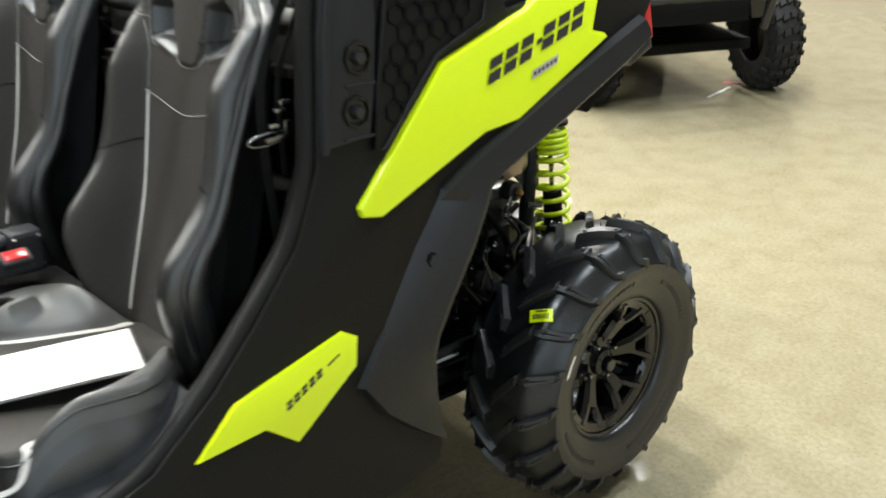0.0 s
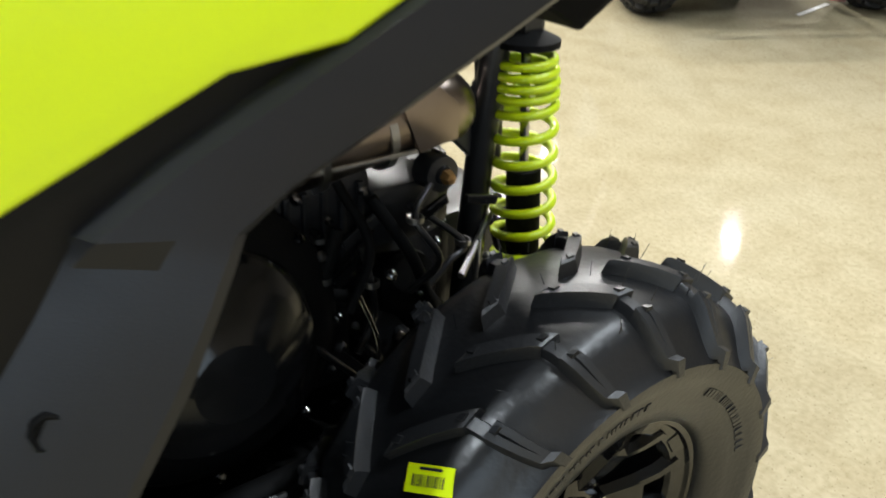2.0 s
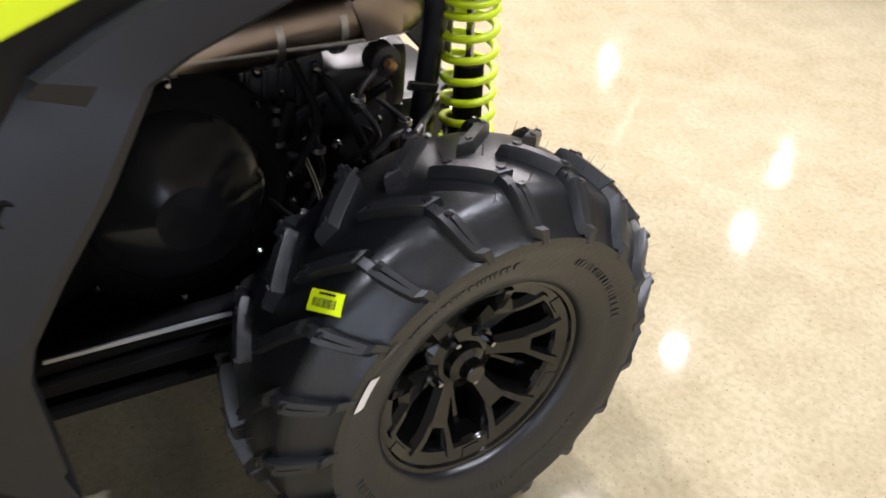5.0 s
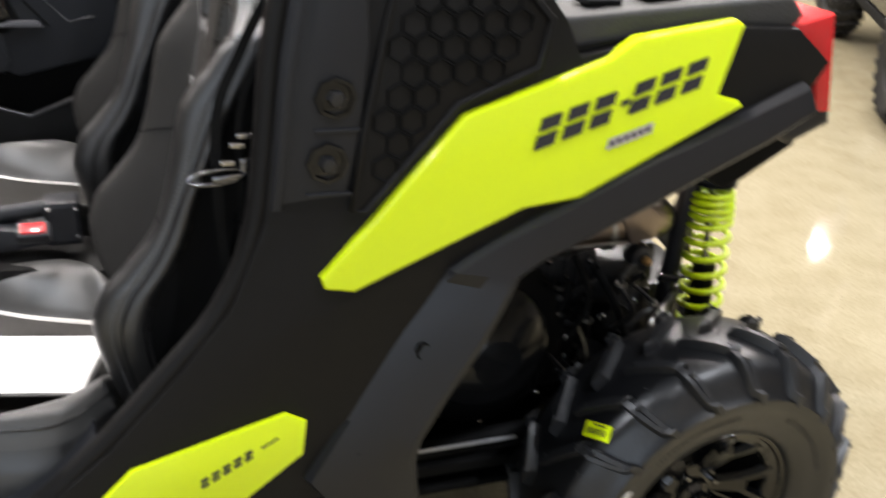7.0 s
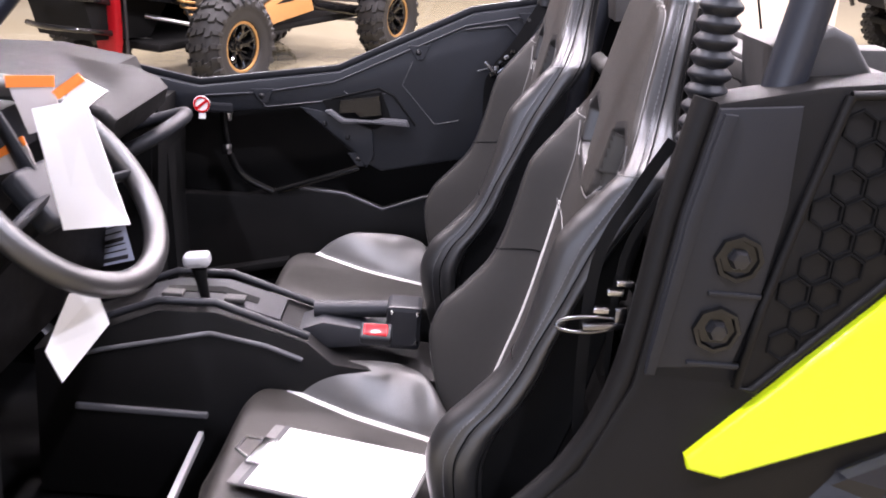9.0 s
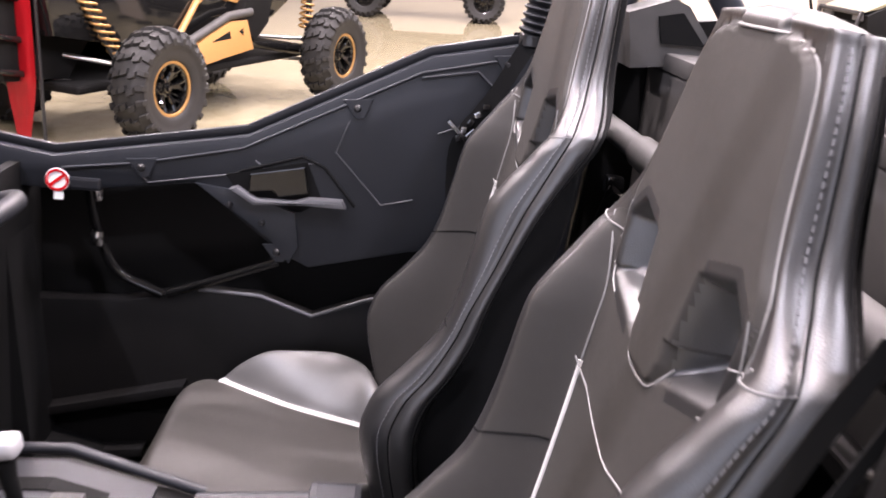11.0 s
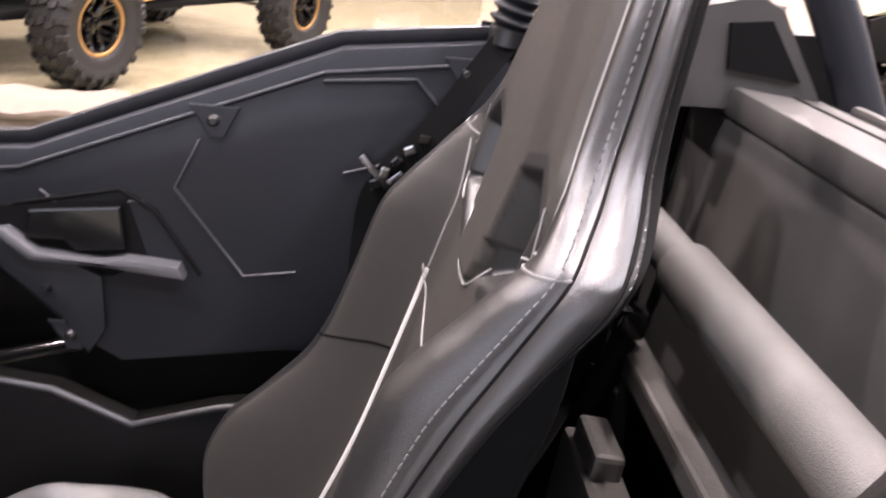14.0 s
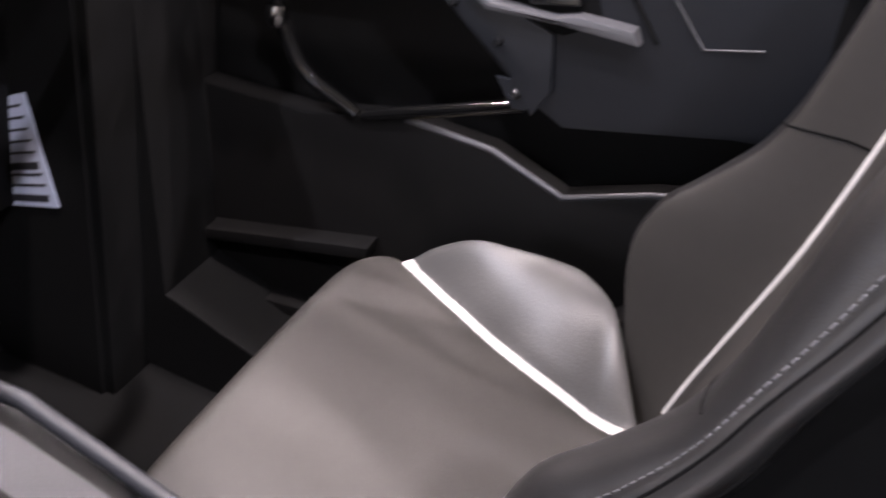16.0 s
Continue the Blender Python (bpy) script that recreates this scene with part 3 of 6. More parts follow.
STITCH_Y = [-0.95, -0.985, -1.0, -0.985, -0.95, -0.921, -0.904, -0.878, -0.847, -0.83, -0.818, -0.806, -0.796, -0.787, -0.779, -0.773, -0.767, -0.757, -0.748]
REAR_Y = [-0.915, -0.945, -0.958, -0.948, -0.918, -0.892, -0.88, -0.858, -0.822, -0.802, -0.786, -0.770, -0.760, -0.7515, -0.748, -0.7465, -0.7445, -0.738, -0.731]
INNER_X = [0.160, 0.172, 0.176, 0.178, 0.179, 0.18, 0.18, 0.18, 0.182, 0.185, 0.190, 0.193, 0.194, 0.190, 0.180, 0.167, 0.155, 0.134, 0.110]
SLOT = [(0.050, 1.232), (0.158, 1.258), (0.160, 1.318), (0.128, 1.340), (0.066, 1.326)]


def back_mid(z):
    """Depth of the middle of the back rest."""
    return curve(z, [0.66, 0.76, 0.86, 0.95, 1.55], [-0.955, -0.93, -0.9, -0.874, -0.7605])


def slot_gap(x, z):
    """Distance from the edge of the harness slot, negative inside."""
    a, best = abs(x), -9.0
    for (px, pz), (qx, qz) in zip(SLOT, SLOT[1:] + SLOT[:1]):
        l = math.hypot(qx - px, qz - pz)
        best = max(best, ((a - px) * (qz - pz) - (z - pz) * (qx - px)) / l)
    return best


def pad_half(z):
    """Half width of the fabric head pad; its tongue ends between the slots."""
    return curve(z, [1.212, 1.216, 1.225, 1.24, 1.26, 1.28, 1.32, 1.345, 1.37, 1.40, 1.47, 1.495, 1.508, 1.515, 1.519], [0.0, 0.028, 0.043, 0.05, 0.168, 0.174, 0.182, 0.178, 0.165, 0.153, 0.132, 0.121, 0.106, 0.082, 0.05])


def back_y(x, z):
    """Front surface depth within the crest."""
    mid, cx, cy, ix = back_mid(z), curve(z, Z_KEYS, CREST_X), curve(z, Z_KEYS, CREST_Y), curve(z, Z_KEYS, INNER_X)
    a = abs(x)
    y = mid + (cy - mid) * math.sin(math.pi / 2 * min(1.0, max(0.0, (a - ix + 0.012) / (cx - ix + 0.012)))) ** 1.6
    return y


def section(z):
    """Half profile of the back at a height: (x, y) from the crest outwards to the rear."""
    cx, cy, sx, sy, ry = (curve(z, Z_KEYS, t) for t in (CREST_X, CREST_Y, STITCH_X, STITCH_Y, REAR_Y))
    return (cx, cy), (sx, sy), (sx + 0.016, sy + 0.5 * (ry - sy)), (sx + 0.002, ry)


def back_point(u, z, lift=0.0):
    """u: 0 in the middle, 0.7 on the crest, 0.8 on the stitched seam, 1 at the rear edge."""
    s, a = (1 if u >= 0 else -1), abs(u)
    c, st, o, r = section(z)
    nx, ny = 0.0, -1.0
    if a <= 0.7:
        x = c[0] * a / 0.7
        y = back_y(x, z)
        d = slot_gap(x, z)
        y += 0.05 * sm(0.006, -0.022, d)
        # the pad stands a little proud, with a sunk seam round it
        if z > 1.2:
            e = (pad_half(z) if z > 1.262 else min(0.05, pad_half(z))) - x
            y -= 0.005 * sm(0.0, 0.012, e) * sm(1.208, 1.224, z)
            y += 0.003 * max(0.0, 1 - abs(e) / 0.005) * sm(1.208, 1.224, z)
        y -= 0.004 * (1 - (x / 0.2) ** 2)
    elif a <= 0.8:
        t = (a - 0.7) / 0.1
        x = c[0] + (st[0] - c[0]) * math.sin(t * math.pi / 2)
        y = c[1] + (st[1] - c[1]) * (1 - math.cos(t * math.pi / 2)) - 0.004 * math.sin(math.pi * t)
        nx = 0.6 * t
    else:
        t = (a - 0.8) / 0.2
        x = (1 - t) ** 2 * st[0] + 2 * t * (1 - t) * o[0] + t * t * r[0]
        y = (1 - t) ** 2 * st[1] + 2 * t * (1 - t) * o[1] + t * t * r[1]
        nx, ny = 0.6 + 0.4 * t, -0.8
    groove = max(0.0, 1 - abs(a - 0.8) / 0.012)
    y += 0.0016 * groove
    x -= 0.0016 * groove
    return Vector((s * (x + lift * nx), y + lift * ny, z))


def on_back(pts, lift):
    """Points (x, z) of the front, laid on the surface."""
    return [back_point(0.7 * x / curve(z, Z_KEYS, CREST_X), z, lift) for x, z in pts]


def grid(fn, us, vs, bm=None):
    bm = bm or bmesh.new()
    g = [[bm.verts.new(fn(u, v)) for u in us] for v in vs]
    for a, b in zip(g, g[1:]):
        for i in range(len(us) - 1):
            bm.faces.new((a[i], a[i + 1], b[i + 1], b[i]))
    return bm, g


TOP_ROLL = [(0.006, 0.001, 0.99), (0.0115, 0.005, 0.975), (0.0155, 0.011, 0.96), (0.018, 0.019, 0.945), (0.0185, 0.028, 0.93), (0.016, 0.045, 0.91), (0.009, 0.06, 0.9), (-0.004, 0.07, 0.88)]


def make_back():
    us = np.concatenate([np.linspace(-1, -0.7, 25)[:-1], np.linspace(-0.7, 0.7, 141), np.linspace(0.7, 1, 25)[1:]])
    zs = np.concatenate([np.linspace(Z_LO, 1.19, 48)[:-1], np.linspace(1.19, 1.36, 84)[:-1], np.linspace(1.36, Z_HI, 34)])
    bm, g = grid(back_point, us, zs)
    n = len(us)
    # rolled top edge
    rows = [g[-1]]
    mid_top = back_mid(Z_HI) - 0.009
    for dz, dy, k in TOP_ROLL:
        row = []
        for u, v in zip(us, g[-1]):
            q = sm(0.0, 1.0, abs(u)) * 0.012
            behind = v.co.y - mid_top
            row.append(bm.verts.new((v.co.x * k, max(v.co.y, mid_top + dy * (1 - 0.6 * sm(0.55, 1.0, abs(u)))), Z_HI + dz * (1 - 0.5 * min(1.0, behind / 0.07)) - q * min(1.0, dy / 0.02))))
        for k2 in range(n - 1):
            bm.faces.new((rows[-1][k2], rows[-1][k2 + 1], row[k2 + 1], row[k2]))
        rows.append(row)
    # rear shell
    rear = [[bm.verts.new((p.co.x * 0.93, max(back_mid(z) + 0.03 * sm(1.4, 1.2, z), curve(z, Z_KEYS, REAR_Y)) + 0.004 + 0.02 * (1 - u * u), z)) for u, p in zip(us[::6], line[::6])] for z, line in zip(zs[::3], g[::3])]
    shell = []
    for a, b in zip(rear, rear[1:]):
        for i in range(len(a) - 1):
            shell.append(bm.faces.new((a[i], b[i], b[i + 1], a[i + 1])))
    m = len(us[::6])
    for j in range(len(rear) - 1):
        for side, gi in ((0, 0), (m - 1, n - 1)):
            shell.append(bm.faces.new((g[3 * j][gi], g[3 * j + 3][gi], rear[j + 1][side], rear[j][side])))
    for f in bm.faces:
        p = f.calc_center_median()
        x, z = abs(p.x), p.z
        zc = min(Z_HI, max(Z_LO, z))
        idx = 1
        front = p.y < back_mid(zc) + 0.03 or x > 0.1 and z < 1.2
        if z < Z_HI and front:
            cx = curve(zc, Z_KEYS, CREST_X)
            if z > 1.255:
                idx = 0 if x < pad_half(zc) or (z < 1.315 and x < cx - 0.004 and p.x < 0) else 1
            else:
                idx = 0 if x < cx - (0.004 if p.x < 0 else 0.03) else 1
            d = slot_gap(x, z)
            if d < 0.016 and x > 0.07:
                idx = 1
            if d < 0.001:
                idx = 1
        f.material_index = idx
    for f in shell:
        f.material_index = 2
    return bm


def strip(points, wide, flat=1.0):
    return sweep(smooth_path(points, 4), wide, 8, flat=flat)


def cush_half(v):
    return curve(v, [0.0, 0.008, 0.021, 0.034, 0.055, 0.086, 0.118, 0.15, 0.2, 0.26, 0.36, 0.479, 0.6, 0.67, 0.755, 0.866, 0.964, 1.0], [0.02, 0.045, 0.085, 0.125, 0.178, 0.225, 0.262, 0.283, 0.292, 0.296, 0.302, 0.309, 0.316, 0.314, 0.285, 0.205, 0.135, 0.115])


def cush_line(v):
    return curve(v, [0, 0.123, 0.372, 0.415, 0.613, 0.783, 0.868, 1.0], [0.30, 0.282, 0.228, 0.219, 0.17, 0.134, 0.116, 0.106])


def cush_point(u, v, lift=0.0):
    y = -1.415 + 0.465 * v
    h = cush_half(v)
    x = u * h
    line = min(cush_line(v), h - 0.006)
    z = 0.676 + 0.02 * sm(0.55, 0.08, v) - 0.075 * sm(0.14, 0.0, v) ** 2 - 0.01 * sm(0.16, 0.3, abs(x)) * sm(0.22, 0.04, v)
    a = abs(x)
    if a > line:
        t = (a - line) / max(0.02, h - line)
        z += 0.082 * math.sin(min(1.0, t * 1.25) * math.pi / 2) * sm(0.0, 0.05, h - line) * sm(1.0, 0.8, v) * sm(0.08, 0.45, v)
    z -= 0.005 * max(0.0, 1 - abs(a - line) / 0.012)
    z -= 0.085 * sm(0.86, 1.0, abs(u)) ** 2
    z += 0.012 * (1 - (x / 0.3) ** 2)
    return Vector((x, y, z + lift))


def make_cushion():
    us, vs = np.linspace(-1, 1, 91), np.linspace(0, 1, 80) ** 1.5
    bm, g = grid(cush_point, us, vs)
    _, h = grid(lambda u, v: Vector((cush_point(u, v).x * 0.95, cush_point(u, v).y * 0.99 - 0.01, 0.53)), us, vs, bm)
    for a in range(len(vs) - 1):
        bm.faces.new((g[a][0], h[a][0], h[a + 1][0], g[a + 1][0]))
        bm.faces.new((g[a][-1], g[a + 1][-1], h[a + 1][-1], h[a][-1]))
    for k in range(len(us) - 1):
        bm.faces.new((g[0][k], g[0][k + 1], h[0][k + 1], h[0][k]))
        bm.faces.new((g[-1][k], h[-1][k], h[-1][k + 1], g[-1][k + 1]))
    for f in bm.faces:
        c = f.calc_center_median()
        v = min(1.0, max(0.0, (c.y + 1.415) / 0.465))
        f.material_index = 1 if abs(c.x) > cush_line(v) else 0
        if c.z < 0.62 or abs(c.x) > 0.965 * cush_half(v):
            f.material_index = 2
    return bm


SEATMESH = {}


def seat_mesh(key, bm_maker, mats, angle):
    if key not in SEATMESH:
        first = link(key, bm_maker(), mats, smooth=angle)
        SEATMESH[key] = first.data
        bpy.data.objects.remove(first)
    return SEATMESH[key]


def band(points, half, thick):
    """A flat strip lying along points, half a width to each side in plan."""
    pts = smooth_path(points, 4)
    bm = bmesh.new()
    rings = []
    for i, p in enumerate(pts):
        t = (pts[min(i + 1, len(pts) - 1)] - pts[max(i - 1, 0)]).normalized()
        w = Vector((t.y, -t.x, 0)).normalized() * half
        rings.append([bm.verts.new(p + w * k + Vector((0, 0, thick * b))) for k, b in ((-1, -1), (-0.7, 0.7), (0, 1), (0.7, 0.7), (1, -1))])
    for p, q in zip(rings, rings[1:]):
        for i in range(4):
            bm.faces.new((p[i], p[i + 1], q[i + 1], q[i]))
    bm.faces.new(rings[0])
    bm.faces.new(rings[-1][::-1])
    return bm


def stitches(back_seat, s):
    """Short thread dashes beside the bolster seam."""
    bm = bmesh.new()
    line = [back_point(s * 0.782, z, 0.0009) for z in np.linspace(0.72, 1.515, 900)]
    run = 0.0
    for p, q in zip(line, line[1:]):
        run += (q - p).length
        if run > 0.0068:
            d_ = (q - p).normalized()
            sweep([q - d_ * 0.0022, q + d_ * 0.0022], 0.0009, 5, bm=bm)
            run = 0.0
    tagged(part("stitching", bm, THREAD, back_seat, "row of grey stitches"), kind="stuff")


def seat(side):
    m = Matrix.Translation(SEAT_AT[side])
    base = new("seat_cushion", seat_mesh("seat_cushion", make_cushion, [VINYL, GREYVIN, GLOSSVIN], 70))
    base.matrix_basis, base.parent = m, utv
    base["label"] = "brown-grey bucket seat cushion with silver-grey vinyl sides"
    for s in (-1, 1):
        path = [cush_point(s * min(0.97, cush_line(v) / cush_half(v)), v, 0.0035) for v in np.linspace(0.115, 0.998, 18)]
        part("piping", band(path, 0.0135, 0.003), STRIPE, base, "pale grey stripe", smooth=60)
    part("cushion_seam", sweep(smooth_path([cush_point(0.93 * s2, v, 0.0012) for s2, vv in ((-1, np.linspace(0.86, 0.01, 14)), (1, np.linspace(0.01, 0.86, 14))) for v in vv], 3), 0.0022, 6), GLOSSVIN, base, smooth=60)
    back = new("seat_back", seat_mesh("seat_back", make_back, [VINYL, GLOSSVIN, DULL], 150))
    back.matrix_basis, back.parent = m, utv
    back["label"] = "high brown-grey bucket seat back with black vinyl bolsters"
    for s in (-1, 1):
        part("piping", strip(on_back([(s * x, z) for z, x in ((0.70, 0.15), (0.75, 0.151), (0.85, 0.153), (0.95, 0.157), (1.05, 0.163), (1.12, 0.168), (1.150, 0.1695))], 0.0004), 0.0036), STRIPE, back, "pale grey piping", smooth=60)
        part("shoulder_seam", sweep(smooth_path(on_back([(s * x, z) for x, z in ((0.170, 1.152), (0.171, 1.19), (0.174, 1.235), (0.188, 1.28), (0.206, 1.31))], 0.0004), 4), 0.0014, 6), SEAM, back, smooth=60)
        part("bolster_seam", sweep([back_point(s * 0.8, z, 0.0004) for z in np.linspace(0.70, 1.518, 90)], 0.0016, 6), DULL, back, "stitched seam", smooth=60)
        stitches(back, s)
        pad = [(s * (pad_half(z) + 0.001), z) for z in np.linspace(1.262, 1.5188, 60)] + [(s * x, 1.5192) for x in (0.04, 0.02, 0.0)]
        part("pad_piping", sweep(on_back(pad, 0.0012), 0.0016, 6), SEAM, back, "pale piping round the head pad", smooth=60)
        tongue = [(s * x, z) for x, z in ((0.053, 1.24), (0.048, 1.229), (0.04, 1.2195), (0.026, 1.213), (0.0, 1.2105))]
        part("tongue_seam", sweep(smooth_path(on_back(tongue, 0.0006), 4), 0.0014, 6), SEAM, back, smooth=60)
        roll = [back_point(s * (0.56 + 0.24 * k), 1.292 + 0.014 * k, 0.0006) for k in np.linspace(0, 1, 10)]
        part("roll_seam", sweep(roll, 0.0012, 6), SEAM, back, smooth=60)
        liner = [(s * x, z) for x, z in ((0.170, 1.33), (0.175, 1.305), (0.175, 1.272), (0.162, 1.25), (0.14, 1.24))]
        part("slot_seam", sweep(smooth_path(on_back(liner, 0.0004), 5), 0.0011, 6), SEAM, back, smooth=60)
        cross = [(s * x, 1.052 - 0.5 * max(0.0, x - 0.18)) for x in np.linspace(0.172, 0.222, 12)]
        part("cross_seam", sweep(on_back(cross, -0.0003), 0.0014, 6), DULL, back, smooth=60)
        part("shell_edge", sweep([back_point(s * 0.965, z, 0.0) for z in np.linspace(0.68, 1.5, 60)], 0.002, 8), DULL, back, "black welt along the shell edge", smooth=60)
    vee = [(-0.174, 1.152), (-0.12, 1.14), (-0.06, 1.128), (-0.012, 1.121), (0.012, 1.121), (0.06, 1.128), (0.12, 1.14), (0.174, 1.152)]
    part("thin_seam", sweep(on_back(vee, 0.0004), 0.0012, 6), SEAM, back, smooth=60)
    return base, back


seat(1)
seat(-1)

# far door, inner side
door_poly = [(-1.95, 1.19), (-1.86, 1.166), (-1.656, 1.137), (-1.307, 1.203), (-0.984, 1.375), (-0.82, 1.412), (-0.775, 1.37), (-0.78, 1.03), (-1.0, 1.0), (-1.185, 0.955), (-1.24, 0.98), (-1.40, 1.104), (-1.634, 1.07), (-1.95, 1.08)]
door = part("passenger_door", prism(door_poly, -0.70, -0.64, bevel=0.012, lean=lambda y, z: 0.0), DOORPL, utv, "closed dark grey moulded passenger door", smooth=40)


# near side details
def bolt(parent, x, y, z, r=0.009, sgn=1, mat=None, name="bolt"):
    b = lathe([(0.0001, 0.006), (r * 0.6, 0.006), (r, 0.003), (r * 1.3, 0.0), (r * 1.3, -0.004)], 20)
    return part(name, moved(b, Matrix.Translation((x, y, z)) @ Matrix.Diagonal((sgn, 1, 1, 1))), mat or STEEL, parent, smooth=30)


def dish(parent, x, y, z, ry, rz, mat, name="bolt_pocket", deg=0):
    """A raised rim with a sunk middle, facing +x."""
    b = lathe([(0.0001, -0.001), (0.62, -0.001), (0.72, 0.003), (0.9, 0.004), (1.0, 0.0), (1.0, -0.004)], 28)
    b = moved(b, Matrix.Translation((x, y, z)) @ Matrix.Rotation(radians(deg), 4, "X") @ Matrix.Diagonal((1, ry, rz, 1)))
    return part(name, b, mat, parent, smooth=30)


pillar_poly = [(-0.75, 1.425), (-0.655, 1.436), (-0.652, 1.32), (-0.665, 1.2), (-0.685, 1.115), (-0.79, 1.105), (-0.773, 1.30)]
pillar = part("pillar_cover", prism(pillar_poly, 0.715, 0.732, bevel=0.007, lean=LEAN), SATIN, utv, "satin blue-black pillar cover with bolt pockets", smooth=40)
for y0, z0 in ((-0.70, 1.253), (-0.712, 1.163)):
    dx = LEAN(y0, z0)
    part("bolt_pocket", moved(lathe([(0.0001, 0.001), (0.022, 0.001), (0.024, 0.006), (0.029, 0.006), (0.031, 0.0)], 8), Matrix.Translation((0.732 + dx, y0, z0))), GLOSS, pillar)
    part("bolt", moved(lathe([(0.0001, 0.014), (0.010, 0.013), (0.013, 0.006), (0.013, 0.0)], 6), Matrix.Translation((0.732 + dx, y0, z0))), STEEL, pillar, smooth=30)
    part("ledge", box(0.73 + dx, 0.738 + dx, y0 - 0.03, y0 + 0.035, z0 - 0.048, z0 - 0.042, 0.002), SATIN, pillar)
part("rib", prism([(-0.745, 1.42), (-0.73, 1.42), (-0.752, 1.3), (-0.778, 1.1), (-0.79, 1.1), (-0.768, 1.3)], 0.73, 0.738, bevel=0.003, lean=LEAN), SATIN, pillar, smooth=40)

lip_path = [(0.702 + LEAN(y, z), y, z) for y, z in ((-0.757, 1.43), (-0.78, 1.30), (-0.806, 1.08), (-0.856, 0.95), (-0.936, 0.85), (-1.036, 0.74), (-1.165, 0.63), (-1.3, 0.585))]
part("panel_lip", sweep(smooth_path(lip_path, 5), 0.018, 12), BLACK, utv, "rounded front lip of the side panel", smooth=60)

vent_poly = [(-0.605, 1.452), (-0.49, 1.465), (-0.385, 1.355), (-0.40, 1.285), (-0.52, 1.238), (-0.655, 1.088), (-0.675, 1.09), (-0.66, 1.2), (-0.635, 1.32)]
vent = part("vent_grille", prism(vent_poly, 0.72, 0.730, bevel=0.004, lean=LEAN), BLACK, utv, "black honeycomb intake grille", smooth=40)


def inside(p, poly):
    hit = False
    for (ax, ay), (bx, by) in zip(poly, poly[1:] + poly[:1]):
        if (ay > p[1]) != (by > p[1]) and p[0] < (bx - ax) * (p[1] - ay) / (by - ay) + ax:
            hit = not hit
    return hit


hexes = bmesh.new()
for i in range(-8, 9):
    for j in range(-9, 10):
        cy, cz = -0.53 + 0.039 * i + 0.0195 * (j % 2), 1.25 + 0.0335 * j
        if not all(inside((cy + a, cz + b), vent_poly) for a, b in ((0.024, 0), (-0.024, 0), (0, 0.024), (0, -0.024))):
            continue
        ring = []
        for k in range(6):
            a = radians(60 * k + 30)
            ring.append([hexes.verts.new((0.730 + h + LEAN(cy, cz), cy + r * math.cos(a), cz + r * math.sin(a))) for r, h in ((0.0225, 0.0), (0.0215, 0.004), (0.0185, 0.004), (0.0165, -0.003))])
        for k in range(6):
            p, q = ring[k], ring[(k + 1) % 6]
            for m_ in range(3):
                hexes.faces.new((p[m_], q[m_], q[m_ + 1], p[m_ + 1]))
tagged(part("honeycomb", hexes, DULL, vent, "fine black honeycomb ribs"), kind="stuff")
part("vent_frame", sweep([(0.731 + LEAN(y, z), y, z) for y, z in vent_poly + vent_poly[:1]], 0.006, 8), BLACK, vent, smooth=60)

for y0, z0, d in ((-0.562, 0.853, 0.012), (-0.657, 0.669, 0.0)):
    part("flare_clip", moved(lathe([(0.0001, -0.001), (0.008, -0.001), (0.011, 0.002), (0.013, 0.001), (0.013, -0.004)], 8), Matrix.Translation((0.742, y0, z0)) @ Matrix.Diagonal((1, 1, 1.25, 1))), DULL, utv)
# maker's mark as plain slanted blocks, and a small tag with unreadable writing
u_dir, v_dir = Vector((0, 0.272, 0.085)).normalized(), Vector((0, 0.06, 0.245)).normalized()


def glyph(origin, boxes, scale=1.0, x=0.7392, mat=INK, parent=utv, name="logo_block", ud=u_dir, vd=v_dir, lean=True):
    bm = bmesh.new()
    for a0, a1, b0, b1 in boxes:
        vs = []
        for a, b in ((a0, b0), (a1, b0), (a1, b1), (a0, b1)):
            p = Vector((0, *origin)) + scale * (ud * a + vd * b)
            p.x = x + (LEAN(p.y, p.z) if lean else 0)
            vs.append(bm.verts.new(p))
        bm.faces.new(vs)
    return part(name, bm, mat, parent)


start = Vector((0, -0.405, 1.165))
step = 0.046
for k in range(6):
    p = start + u_dir * step * (k + (0.45 if k > 2 else 0))
    h = 0.05
    glyph((p.y, p.z), [(0.0, 0.035, h * 0.58, h), (0.0, 0.035, 0.0, h * 0.44)])
p = start + u_dir * step * 3.05
glyph((p.y, p.z), [(0.0, 0.016, 0.019, 0.029)])
glyph((-0.285, 1.160), [(0.0, 0.08, 0.0, 0.018)], mat=FADED, name="name_tag", x=0.7395)
for k in range(6):
    q = Vector((0, -0.28, 1.166)) + u_dir * 0.0125 * k
    glyph((q.y, q.z), [(0.0, 0.009, 0.0, 0.008)], name="writing_bar", x=0.7399)
ud2, vd2 = Vector((0, 0.155, 0.085)).normalized(), Vector((0, 0.0, 1.0))
for k in range(5):
    q = Vector((0, -0.905, 0.655)) + ud2 * 0.019 * k
    glyph((q.y, q.z), [(0.0, 0.0135, 0.0095, 0.017), (0.0, 0.0135, 0.0, 0.0075)], x=0.7358, ud=ud2, vd=vd2, lean=False)
q = Vector((0, -0.905, 0.655)) + ud2 * 0.105
glyph((q.y, q.z), [(0.0, 0.03, 0.006, 0.01)], x=0.7358, ud=ud2, vd=vd2, lean=False, name="writing_bar")

